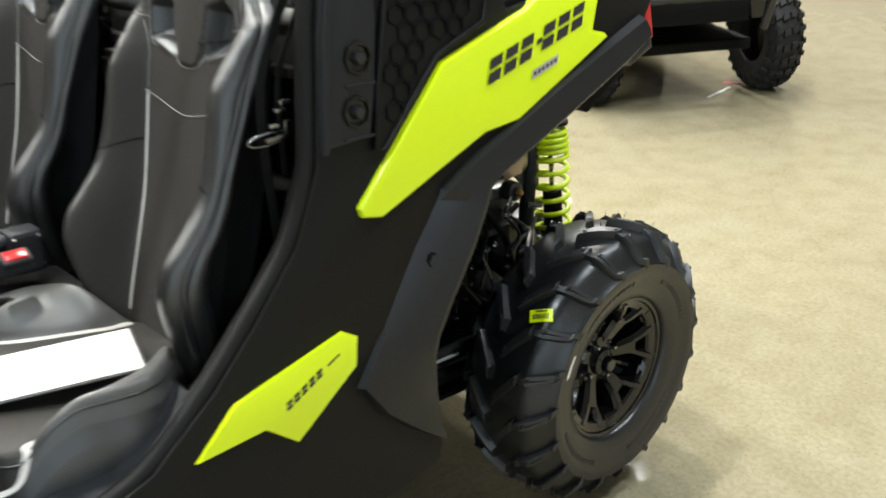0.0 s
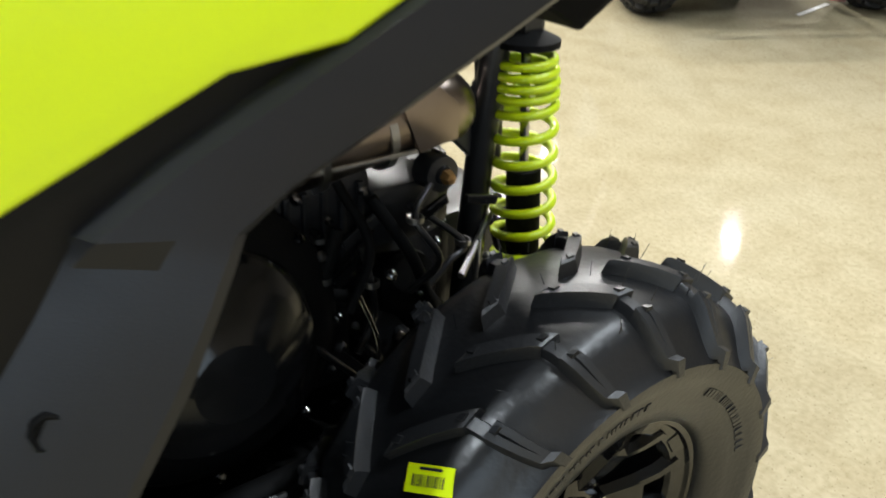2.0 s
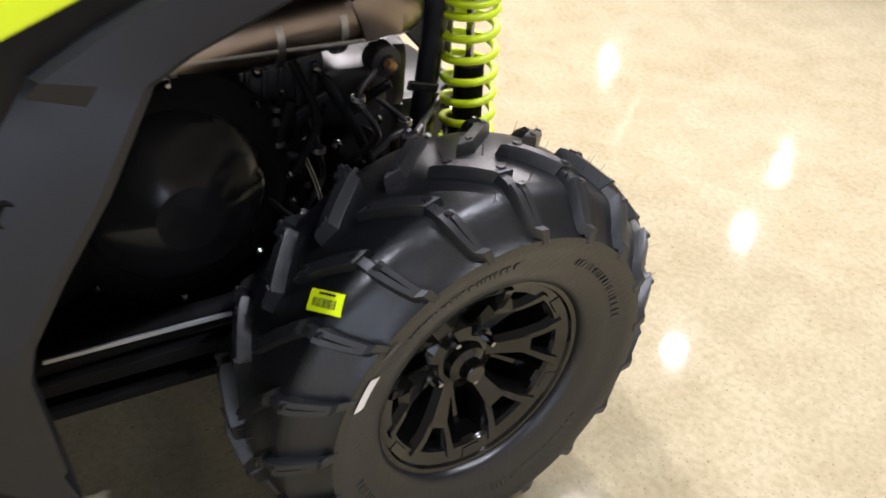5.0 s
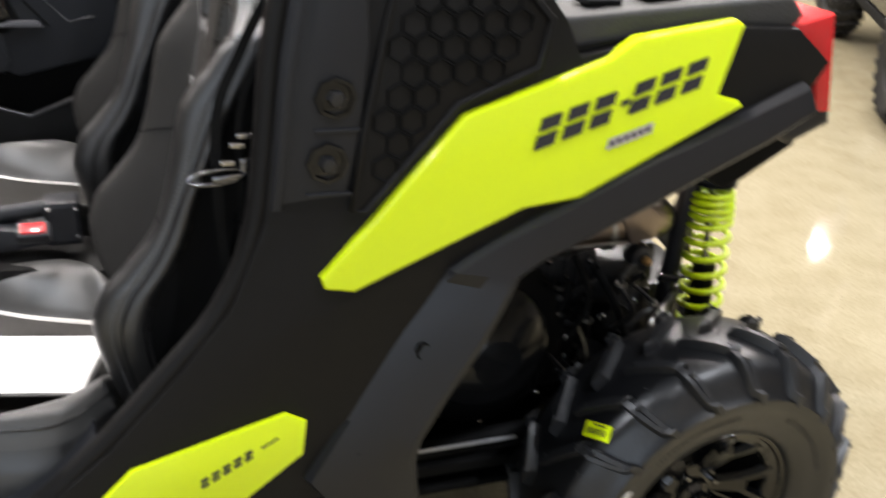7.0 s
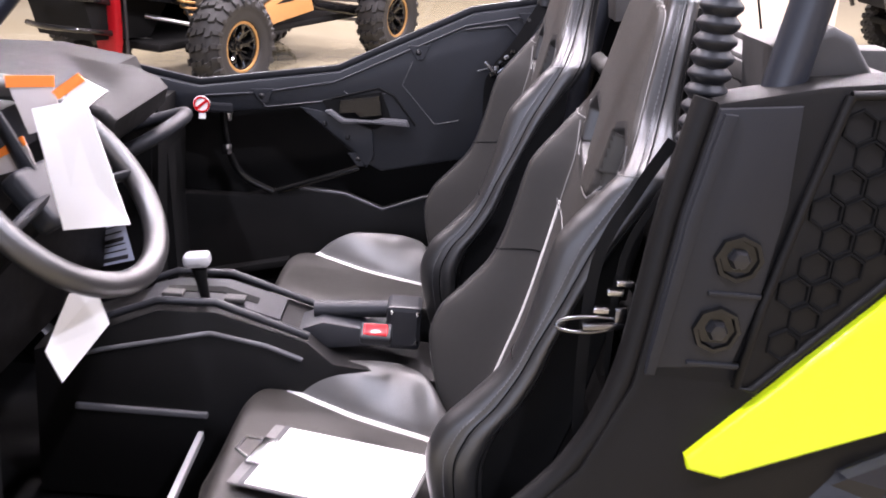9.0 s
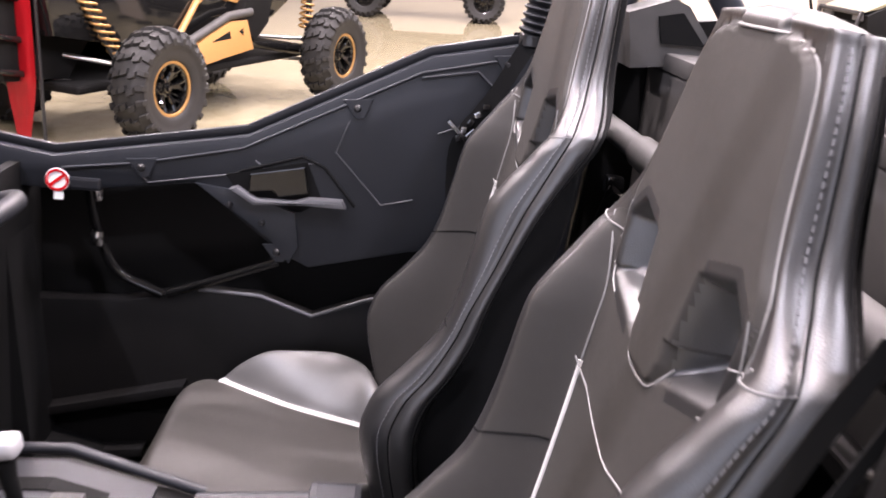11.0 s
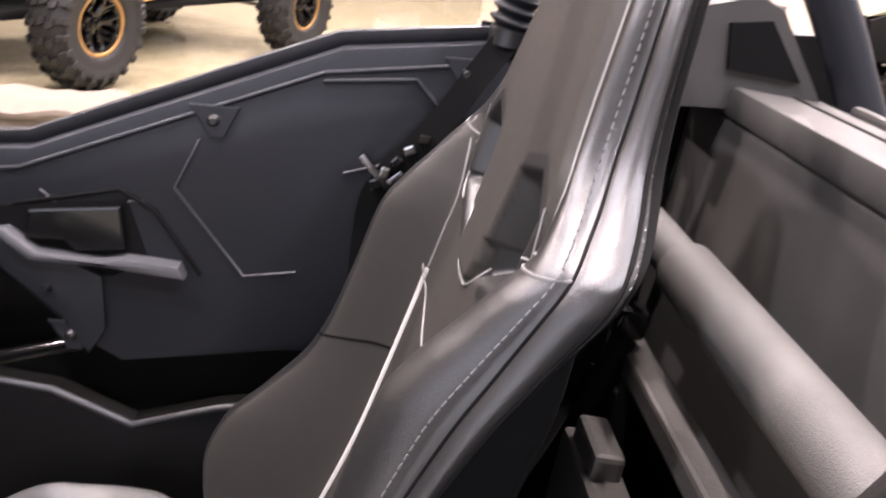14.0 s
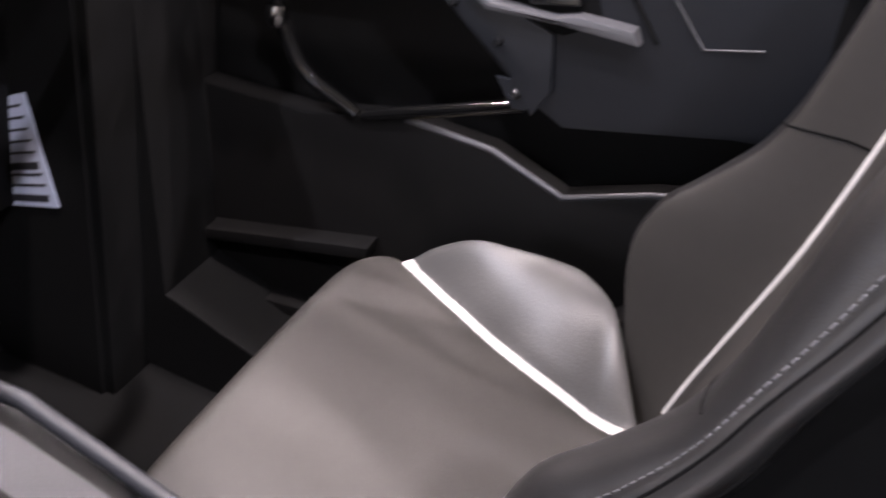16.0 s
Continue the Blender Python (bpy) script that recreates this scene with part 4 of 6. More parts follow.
# cargo side rail, tail lamp, rear corner
part("cargo_rail", prism([(-0.375, 1.15), (-0.365, 1.352), (0.04, 1.383), (0.07, 1.35), (0.05, 1.15)], -0.692, -0.60, bevel=0.01), GREYPL, utv, "grained grey cargo rail", smooth=40)
rail = part("cargo_rail", prism([(-0.375, 1.29), (-0.365, 1.352), (0.04, 1.383), (0.07, 1.35), (0.05, 1.33), (-0.1, 1.335)], 0.57, 0.692, bevel=0.01, seg=3), GREYPL, utv, "grained grey cargo rail with tie-down slots", smooth=40)
for y0 in (-0.27, -0.17, -0.07):
    part("slot", box(0.60, 0.655, y0 - 0.03, y0 + 0.03, 1.355 + 0.075 * (y0 + 0.36), 1.364 + 0.075 * (y0 + 0.36), 0.003), DULL, rail)
part("rail_seam", prism([(-0.37, 1.3), (-0.37, 1.307), (-0.1, 1.345), (-0.1, 1.337)], 0.69, 0.7), DULL, rail)
tail = part("rear_corner", prism([(-0.02, 1.19), (0.06, 1.335), (0.13, 1.352), (0.178, 1.165), (0.10, 1.13)], 0.45, 0.685, bevel=0.02, seg=3), SATIN, utv, "black rear corner moulding", smooth=40)
part("tail_lamp", prism([(0.052, 1.335), (0.128, 1.355), (0.16, 1.19), (0.128, 1.19), (0.112, 1.262), (0.064, 1.30)], 0.52, 0.694, bevel=0.008), RED, utv, "red tail lamp lens", smooth=40)
part("tailgate", box(-0.5, 0.5, 0.14, 0.18, 1.02, 1.34, 0.01), BLACK, utv)
part("rear_undertray", prism([(-0.05, 1.08), (0.2, 1.2), (0.18, 1.1), (0.05, 1.02)], -0.45, 0.6, bevel=0.01), DULL, utv)

# cargo box behind the seats
cargo = part("cargo_box", joined(box(-0.62, 0.57, -0.60, -0.39, 1.06, 1.405, 0.012, 3), box(-0.66, 0.585, -0.604, -0.5, 1.40, 1.43, 0.006)), CARGO, utv, "grained dark grey plastic cargo box with stained front", smooth=40)
part("bed_floor", box(-0.62, 0.60, -0.39, 0.14, 1.12, 1.15, 0.004), DULL, cargo)
part("top_ridge", box(-0.52, 0.45, -0.47, -0.455, 1.40, 1.432, 0.005), CARGO, cargo)
part("top_groove", box(-0.50, -0.05, -0.542, -0.538, 1.4285, 1.4315), DULL, cargo)
part("top_step", box(0.13, 0.56, -0.598, -0.40, 1.41, 1.438, 0.005), CARGO, cargo)
for s in (-1, 1):
    ear = prism([(-0.66, 1.40), (-0.675, 1.49), (-0.60, 1.518), (-0.575, 1.508), (-0.505, 1.42)], 0.50, 0.615, bevel=0.012, seg=3)
    part("box_ear", moved(ear, Matrix.Diagonal((s, 1, 1, 1))), CARGO, cargo, "raised grey corner deflector", smooth=40)
    pk = prism([(-0.615, 1.445), (-0.625, 1.488), (-0.585, 1.497), (-0.54, 1.445)], 0.495, 0.5005)
    part("ear_recess", moved(pk, Matrix.Diagonal((s, 1, 1, 1))), DULL, cargo)

# cage
cage = part("harness_bar", sweep([(-0.64, -0.665, 1.29), (-0.33, -0.665, 1.29)], 0.0205, 24), TUBE, utv, "grey powder-coated harness tube behind the seats", smooth=40)
part("bar_sleeve", sweep([(-0.33, -0.665, 1.29), (-0.325, -0.665, 1.29), (0.64, -0.665, 1.29)], [0.0225, 0.0262, 0.0262], 24), TUBE, cage, smooth=40)
for s in (-1, 1):
    part("cage_pillar", sweep(smooth_path([(s * 0.655, -0.72, 0.95), (s * 0.655, -0.685, 1.3), (s * 0.63, -0.63, 1.65), (s * 0.57, -0.6, 1.92)]), 0.025, 16), TUBEBLUE, utv, "satin black cage tube", smooth=60)
    part("rear_stay", sweep(smooth_path([(s * 0.6, -0.355, 1.33), (s * 0.6, -0.455, 1.48), (s * 0.59, -0.545, 1.62), (s * 0.57, -0.62, 1.9)]), 0.0255, 18), TUBEBLUE, utv, "sloping satin black rear cage tube", smooth=60)
    part("front_pillar", sweep(smooth_path([(s * 0.62, -2.42, 1.0), (s * 0.6, -2.2, 1.2), (s * 0.585, -1.75, 1.75), (s * 0.57, -1.55, 1.95), (s * 0.57, -1.1, 1.99), (s * 0.57, -0.6, 1.92)]), 0.024, 14), TUBEBLUE, utv, "satin black cage tube", smooth=60)
part("roof_crossbar", sweep([(-0.57, -0.6, 1.92), (0.57, -0.6, 1.92)], 0.024, 14), TUBEBLUE, utv, smooth=60)
part("aerial_cable", sweep([(-0.62, -0.28, 1.40), (-0.70, -0.36, 1.75)], 0.003, 8), DULL, utv)
part("cover_ledge", box(-0.38, 0.5, -0.70, -0.67, 1.19, 1.212, 0.004), TANPL, utv, "tan-grey plastic ledge behind the seats")
part("ledge_riser", box(-0.38, 0.5, -0.675, -0.655, 1.06, 1.19, 0.004), DULL, utv)
part("rear_cover", joined(box(-0.26, 0.3, -0.755, -0.72, 1.02, 1.165, 0.006), box(-0.245, -0.18, -0.75, -0.725, 1.16, 1.185, 0.005)), TANPL, utv, "tan-grey engine cover edge")
part("cover_hose", sweep(smooth_path([(-0.33, -0.70, 1.22), (-0.30, -0.73, 1.14), (-0.33, -0.75, 1.02), (-0.36, -0.75, 0.85)], 6), 0.012, 10), DULL, utv, smooth=60)
part("hose_union", moved(box(-0.016, 0.016, -0.014, 0.014, -0.014, 0.014, 0.006), Matrix.Translation((-0.335, -0.70, 1.235))), GLOSS, utv, smooth=40)

# ribbed sleeves behind the seats
for s in (-1, 1):
    rib = bmesh.new()
    a, b = (Vector((0.645, -0.752, 1.365)), Vector((0.64, -0.748, 1.66))) if s > 0 else (Vector((-0.645, -0.810, 1.43)), Vector((-0.64, -0.772, 1.69)))
    n = 15 if s > 0 else 20
    path, rad = [], []
    for k in range(n):
        for t, r in ((0.0, 0.019), (0.35, 0.0255), (0.5, 0.0262), (0.62, 0.0255), (0.97, 0.019)):
            path.append(a.lerp(b, (k + t) / n))
            rad.append(r)
    boot = part("belt_boot", sweep(path, rad, 20, bm=rib), SATIN, utv, "ribbed black rubber sleeve", smooth=30)
    part("boot_clamp", moved(lathe([(0.018, -0.014), (0.022, -0.01), (0.022, 0.008), (0.018, 0.012)], 20, axis="z"), Matrix.Translation(a + Vector((0, 0, -0.01)))), STEEL, boot, smooth=30)


def ribbon(points, wide, thick, across):
    bm = bmesh.new()
    rings = []
    pts = smooth_path(points, 5)
    for i, p in enumerate(pts):
        t = (pts[min(i + 1, len(pts) - 1)] - pts[max(i - 1, 0)]).normalized()
        w_ = Vector(across)
        w_ = (w_ - t * w_.dot(t)).normalized()
        nrm = t.cross(w_)
        rings.append([bm.verts.new(p + a * wide * w_ + b * thick * nrm) for a, b in ((-0.5, -0.5), (0.5, -0.5), (0.5, 0.5), (-0.5, 0.5))])
    for p, q in zip(rings, rings[1:]):
        for i in range(4):
            bm.faces.new((p[i], p[(i + 1) % 4], q[(i + 1) % 4], q[i]))
    bm.faces.new(rings[0])
    bm.faces.new(rings[-1][::-1])
    return bm


part("belt_guide", box(-0.672, -0.66, -0.84, -0.74, 1.15, 1.43, 0.004), DULL, utv)
BELTS = {1: [(0.645, -0.78, 1.37), (0.645, -0.815, 1.30), (0.648, -0.85, 1.21), (0.65, -0.85, 1.05), (0.645, -0.82, 0.7)],
         -1: [(-0.63, -0.806, 1.43), (-0.63, -0.835, 1.375), (-0.63, -0.86, 1.325), (-0.63, -0.89, 1.278), (-0.63, -0.914, 1.24), (-0.635, -0.925, 1.15), (-0.645, -0.88, 0.7)]}
for s in (-1, 1):
    belt = part("seat_belt", ribbon(BELTS[s], 0.03 if s < 0 else 0.015, 0.002, (0.2, 1, 0)), DULL, utv, "black webbing seat belt", smooth=40)
    part("belt_strand", ribbon([(s * 0.655, y + 0.03, z + 0.005) for x, y, z in BELTS[s][:4]], 0.018 if s < 0 else 0.009, 0.002, (0.2, 1, 0)), DULL, belt, smooth=40)
    ty, tz, lean_ = (-0.832, 1.131, 0.1) if s > 0 else (-0.925, 1.245, -0.75)
    plate = box(-0.008, 0.008, -0.035, 0.03, -0.005, 0.005, 0.003)
    stub = moved(box(-0.005, 0.005, -0.009, 0.009, 0.0, 0.026, 0.003), Matrix.Translation((0, 0.022, 0.003)))
    part("belt_tongue", moved(joined(plate, stub), Matrix.Translation((0.668 if s > 0 else -0.625, ty, tz)) @ Matrix.Rotation(lean_, 4, "X") @ Matrix.Scale(0.85, 4)), DARKMETAL, belt, "bright metal belt tongue", smooth=30)


for k, (y0, z0) in enumerate(((-0.872, 1.295), (-0.886, 1.28), (-0.898, 1.265), (-0.909, 1.25), (-0.918, 1.235))):
    part("belt_keeper", moved(box(-0.006, 0.006, -0.007, 0.007, -0.006, 0.006, 0.003), Matrix.Translation((-0.622, y0 - 0.008, z0)) @ Matrix.Rotation(0.5 * k, 4, "X")), CHROME if k % 2 else GLOSS, utv)


part("belt_loop", sweep(smooth_path([(0.668, -0.812, 1.13), (0.67, -0.85, 1.121), (0.672, -0.885, 1.122), (0.67, -0.894, 1.129), (0.668, -0.878, 1.137), (0.664, -0.845, 1.14), (0.662, -0.815, 1.138)], 5), 0.0028, 8), DARKMETAL, utv, "dark bright wire belt loop", smooth=60)
for y0, z0 in ((-0.839, 1.15), (-0.825, 1.175), (-0.815, 1.188)):
    part("belt_keeper", moved(box(-0.005, 0.005, -0.011, 0.011, -0.004, 0.004, 0.0025), Matrix.Translation((0.664, y0, z0))), CHROME, utv)

# far door details (its inner face looks towards +x)
DX = -0.6385


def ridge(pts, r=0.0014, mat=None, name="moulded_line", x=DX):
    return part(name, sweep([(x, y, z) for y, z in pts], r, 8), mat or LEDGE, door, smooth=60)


# the first four lines are paler than the door plastic
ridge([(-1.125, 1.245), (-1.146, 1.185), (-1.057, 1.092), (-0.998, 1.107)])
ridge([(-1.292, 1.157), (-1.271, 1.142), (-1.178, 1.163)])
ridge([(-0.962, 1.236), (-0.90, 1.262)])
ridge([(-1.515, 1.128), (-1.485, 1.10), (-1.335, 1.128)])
ridge([(-1.64, 1.115), (-1.5, 1.135), (-1.315, 1.178), (-1.0, 1.344), (-0.86, 1.378)], 0.003, DOORPL)
ridge([(-1.0, 1.335), (-0.90, 1.355), (-0.865, 1.325)], 0.003, DOORPL)
ridge([(-1.32, 1.135), (-1.205, 1.172), (-1.165, 1.155), (-1.105, 1.085)], 0.003, DULL)
top_edge = [(-1.95, 1.19), (-1.86, 1.166), (-1.656, 1.137), (-1.307, 1.203), (-0.984, 1.375), (-0.82, 1.412)]
part("door_capping", sweep([(-0.672, y, z) for y, z in top_edge], 0.022, 10, flat=0.5), SATIN, door, "worn satin door capping", smooth=60)
for y0, z0 in ((-1.11, 1.27), (-1.495, 1.128), (-1.243, 0.985), (-0.845, 1.372)):
    part("bolt_pocket", moved(prism([(-0.03, 0.014), (0.026, 0.02), (0.012, -0.018), (-0.004, -0.02)], -0.001, 0.003, bevel=0.002), Matrix.Translation((DX, y0, z0))), DOORPL, door)
    bolt(door, DX + 0.002, y0 - 0.002, z0, 0.006, mat=STEEL)
part("handle_recess", prism([(-1.345, 1.128), (-1.197, 1.163), (-1.165, 1.09), (-1.205, 1.066), (-1.30, 1.066)], DX - 0.002, DX + 0.002, bevel=0.001), DULL, door)
part("handle_plate", prism([(-1.30, 1.135), (-1.2, 1.156), (-1.19, 1.105), (-1.245, 1.094), (-1.26, 1.105), (-1.302, 1.10)], DX + 0.002, DX + 0.012, bevel=0.003), GLOSS, door, "gloss black latch plate")
part("door_handle", prism([(-1.335, 1.105), (-1.292, 1.078), (-1.205, 1.083), (-1.12, 1.083), (-1.128, 1.098), (-1.19, 1.098), (-1.215, 1.09), (-1.286, 1.089), (-1.322, 1.11)], DX, DX + 0.022, bevel=0.005), LEDGE, door, "grey pull handle", smooth=40)
part("door_brace", prism([(-1.40, 1.108), (-1.33, 1.10), (-1.215, 1.066), (-1.205, 1.0), (-1.222, 0.965), (-1.262, 1.012)], DX - 0.001, DX + 0.006, bevel=0.003), DOORPL, door, smooth=40)
for k in range(2):
    bolt(door, DX + 0.006, -1.335 + 0.06 * k, 1.072 - 0.03 * k, 0.005)
part("warning_sticker", lathe([(0.0001, 0.001), (0.021, 0.001), (0.022, 0.0)], 28), PAPER, door, "round white and red warning sticker", m=pose(-0.637, -1.648, 1.092))
part("sticker_ring", moved(lathe([(0.016, 0.0015), (0.016, 0.0025), (0.0205, 0.0025), (0.0205, 0.0015)], 28, closed=True), Matrix.Translation((-0.637, -1.648, 1.092))), RED, door)
part("sticker_bar", moved(box(0.0012, 0.0024, -0.017, 0.017, -0.003, 0.003), Matrix.Translation((-0.637, -1.648, 1.092)) @ Matrix.Rotation(0.7, 4, "X")), RED, door)
part("sticker_tab", box(-0.638, -0.636, -1.655, -1.638, 1.055, 1.07, 0.0005), PAPER, door)

# tub, far liner and sill
part("toe_board", box(-0.80, 0.72, -2.34, -2.3, 0.37, 1.1, 0.01), DULL, utv)
for s in (-1, 1):
    fx = 0.44 if s > 0 else -0.48
    part("footwell_side", joined(box(fx - 0.008, fx + 0.008, -2.31, -1.73, 0.40, 1.12), box(min(fx, s * 0.745), max(fx, s * 0.745), -1.735, -1.715, 0.40, 1.12)), DULL, utv)
part("tub_floor", box(-0.64, 0.64, -2.3, -0.60, 0.37, 0.41, 0.01), DULL, utv)
part("bulkhead", prism([(-0.70, 0.4), (-0.73, 0.75), (-0.63, 1.06), (-0.61, 1.06), (-0.68, 0.4)], -0.62, 0.62), DULL, utv)
part("bulkhead_side", box(0.60, 0.66, -0.76, -0.62, 0.41, 1.2, 0.02), DULL, utv)
part("far_side_liner", prism([(-2.3, 0.4), (-0.72, 0.4), (-0.72, 1.0), (-1.2, 0.99), (-1.45, 1.1), (-2.3, 1.1)], -0.775, -0.75), DULL, utv)
sill_poly = [(-2.2, 0.41), (-0.75, 0.41), (-0.75, 0.92), (-0.95, 0.905), (-1.071, 0.875), (-1.177, 0.833), (-1.28, 0.868), (-1.41, 0.873), (-1.55, 0.84), (-2.2, 0.82)]
sill = part("sill_panel", prism(sill_poly, -0.74, -0.70, bevel=0.006), BLACK, utv, "black plastic sill panel", smooth=40)
part("sill_edge", sweep([(-0.702, y, z) for y, z in ((-0.95, 0.907), (-1.071, 0.877), (-1.177, 0.835), (-1.28, 0.87), (-1.40, 0.875))], 0.0045, 8), LEDGE, sill, "pale sill edge", smooth=60)
for y0, y1, z0, z1 in ((-1.75, -1.42, 0.60, 0.682), (-1.75, -1.5, 0.505, 0.536)):
    part("sill_ledge", prism([(y0, z0), (y1, z1), (y1, z1 - 0.02), (y0, z0 - 0.02)], -0.70, -0.665, bevel=0.004), BLACK, sill, "moulded ledge low on the sill panel", smooth=40)
part("sill_groove", box(-0.7005, -0.699, -1.9, -1.1, 0.6, 0.606), DULL, sill)
part("door_strut", sweep([(-0.70, -1.46, 0.862), (-0.69, -1.245, 0.948)], 0.009, 12), GLOSS, utv, "glossy black door strut", smooth=60)
part("strap_post", sweep(smooth_path([(-0.66, -1.60, 1.085), (-0.69, -1.59, 0.98), (-0.70, -1.555, 0.9), (-0.70, -1.47, 0.86)]), 0.01, 12), GLOSS, utv, "gloss black grab strap post", smooth=60)
for z0 in (1.06, 0.97):
    part("post_collar", moved(lathe([(0.013, -0.014), (0.015, -0.008), (0.015, 0.008), (0.013, 0.014)], 16, axis="z"), Matrix.Translation((-0.69, -1.592, z0))), CHROME, utv, smooth=30)
part("post_bracket", box(-0.68, -0.635, -1.63, -1.57, 1.075, 1.1, 0.006), SATIN, utv)

# dashboard, console and controls
dash = part("dashboard", prism([(-2.3, 0.7), (-2.3, 1.20), (-2.0, 1.215), (-1.82, 1.195), (-1.78, 1.13), (-1.82, 1.05), (-1.85, 0.7)], -0.66, 0.66, bevel=0.015), BLACK, utv, "black moulded dashboard", smooth=40)
part("dash_top_pod", prism([(-1.95, 1.20), (-1.92, 1.27), (-1.82, 1.29), (-1.72, 1.265), (-1.72, 1.19)], 0.22, 0.56, bevel=0.02, seg=3), SATIN, dash, "instrument pod", smooth=40)
part("passenger_shelf", prism([(-1.95, 1.10), (-1.95, 1.262), (-1.69, 1.252), (-1.635, 1.232), (-1.617, 1.213), (-1.625, 1.178), (-1.67, 1.134), (-1.72, 1.10)], -0.205, 0.14, bevel=0.014, seg=3), BLACK, dash, smooth=40)
part("grab_bar", sweep(smooth_path([(-0.12, -1.82, 1.05), (-0.14, -1.70, 1.08), (-0.2, -1.625, 1.12), (-0.36, -1.62, 1.125), (-0.44, -1.70, 1.09), (-0.45, -1.82, 1.05)], 6), 0.016, 14), SATIN, dash, "satin black passenger grab bar", smooth=60)
part("hood", prism([(-3.0, 0.75), (-2.95, 1.0), (-2.3, 1.22), (-2.3, 0.7)], -0.55, 0.55, bevel=0.03), BLACK, utv, smooth=40)
for s in (-1, 1):
    fw = prism([(-2.65, 0.82), (-2.5, 0.98), (-2.1, 1.0), (-1.8, 0.85), (-1.74, 0.6), (-1.76, 0.42), (-1.5, 0.40), (-1.5, 0.5), (-1.68, 0.56), (-1.72, 1.05), (-2.2, 1.18), (-2.7, 1.0)], 0.56, 0.70, bevel=0.01)
    part("front_fender", moved(fw, Matrix.Diagonal((s, 1, 1, 1))), DULL, utv, smooth=40)
part("front_axle_beam", sweep([(-0.5, -2.2, 0.27), (0.5, -2.2, 0.27)], 0.03, 12), STEEL, utv)
part("near_sill", prism([(-1.78, 0.42), (-1.2, 0.42), (-1.2, 0.62), (-1.3, 0.60), (-1.78, 0.60)], 0.60, 0.70, bevel=0.012), BLACK, utv, "black near sill", smooth=40)
part("sill_tread", prism([(-1.75, 0.60), (-1.2, 0.62), (-1.05, 0.72), (-1.05, 0.70), (-1.2, 0.60), (-1.75, 0.58)], 0.56, 0.70, bevel=0.004), SATIN, utv, smooth=40)

console = part("centre_console", prism([(-1.80, 0.42), (-1.80, 0.74), (-1.66, 0.80), (-1.56, 0.845), (-1.45, 0.85), (-1.27, 0.80), (-1.22, 0.76), (-1.0, 0.74), (-1.0, 0.42)], -0.075, 0.095, bevel=0.012), BLACK, utv, "black centre console with a gear gate", smooth=40)
for s in (-0.07, 0.088):
    part("console_rail", sweep([(s, y, z) for y, z in ((-1.68, 0.81), (-1.56, 0.862), (-1.45, 0.867), (-1.27, 0.812))], 0.008, 10), SATIN, console, smooth=60)
part("side_ridge", sweep([(0.097, y, z) for y, z in ((-1.70, 0.742), (-1.661, 0.755), (-1.459, 0.806), (-1.352, 0.789), (-1.28, 0.765))], 0.005, 8), LEDGE, console, "pale ridge along the console side", smooth=60)
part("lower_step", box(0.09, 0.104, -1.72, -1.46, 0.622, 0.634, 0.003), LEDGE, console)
part("gear_gate", prism([(-1.60, 0.842), (-1.55, 0.858), (-1.45, 0.863), (-1.33, 0.832), (-1.33, 0.826), (-1.45, 0.857), (-1.55, 0.852)], -0.045, 0.065), SATIN, console, smooth=40)
part("gate_slot", prism([(-1.56, 0.859), (-1.45, 0.865), (-1.38, 0.846), (-1.38, 0.842), (-1.45, 0.861), (-1.56, 0.855)], 0.0, 0.03), DULL, console)
for y0, z0 in ((-1.54, 0.862), (-1.42, 0.86)):
    part("gate_block", box(0.035, 0.062, y0 - 0.02, y0 + 0.02, z0 - 0.004, z0 + 0.006, 0.003), GREYPL, console)
part("gear_lever", sweep([(0.06, -1.47, 0.84), (0.066, -1.482, 0.90), (0.068, -1.487, 0.928)], [0.007, 0.011, 0.015], 12), DULL, console, smooth=60)
part("gear_knob", moved(box(-0.018, 0.018, -0.025, 0.025, -0.014, 0.014, 0.012, 4), Matrix.Translation((0.07, -1.49, 0.944)) @ Matrix.Rotation(0.15, 4, "X")), SILVER, console, "silver gear knob", smooth=60)
part("brake_cover", prism([(-1.31, 0.80), (-1.25, 0.828), (-1.12, 0.815), (-1.1, 0.79), (-1.3, 0.76)], -0.035, 0.05, bevel=0.01), SATIN, console, "grained grey lever cover", smooth=40)
part("arm_pad", sweep([(-0.005, -1.27, 0.83), (0.005, -1.12, 0.848)], 0.018, 14), SATIN, console, smooth=60)
part("belt_anchor", box(-0.02, 0.05, -1.125, -1.055, 0.78, 0.872, 0.01), SATIN, utv, "black belt buckle anchor")
for yy in (-1.115, -1.065):
    for zz in (0.80, 0.86):
        bolt(utv, 0.05, yy, zz, 0.004, mat=CHROME)
buckle = part("belt_buckle", moved(box(-0.02, 0.02, -0.03, 0.03, -0.012, 0.012, 0.007, 3), Matrix.Translation((0.125, -1.14, 0.845)) @ Matrix.Rotation(0.5, 4, "Y")), SATIN, utv, "black seat belt buckle with a red button", smooth=60)
part("red_button", moved(box(-0.013, 0.013, -0.024, 0.022, 0.009, 0.016, 0.004, 2), Matrix.Translation((0.125, -1.14, 0.845)) @ Matrix.Rotation(0.5, 4, "Y")), RED, buckle, "red release button", smooth=60)
part("seat_rail", sweep([(0.1, -1.35, 0.50), (0.1, -0.9, 0.50)], 0.012, 10), STEEL, utv)
part("seat_rail", sweep([(0.6, -1.35, 0.50), (0.6, -0.9, 0.50)], 0.012, 10), STEEL, utv)
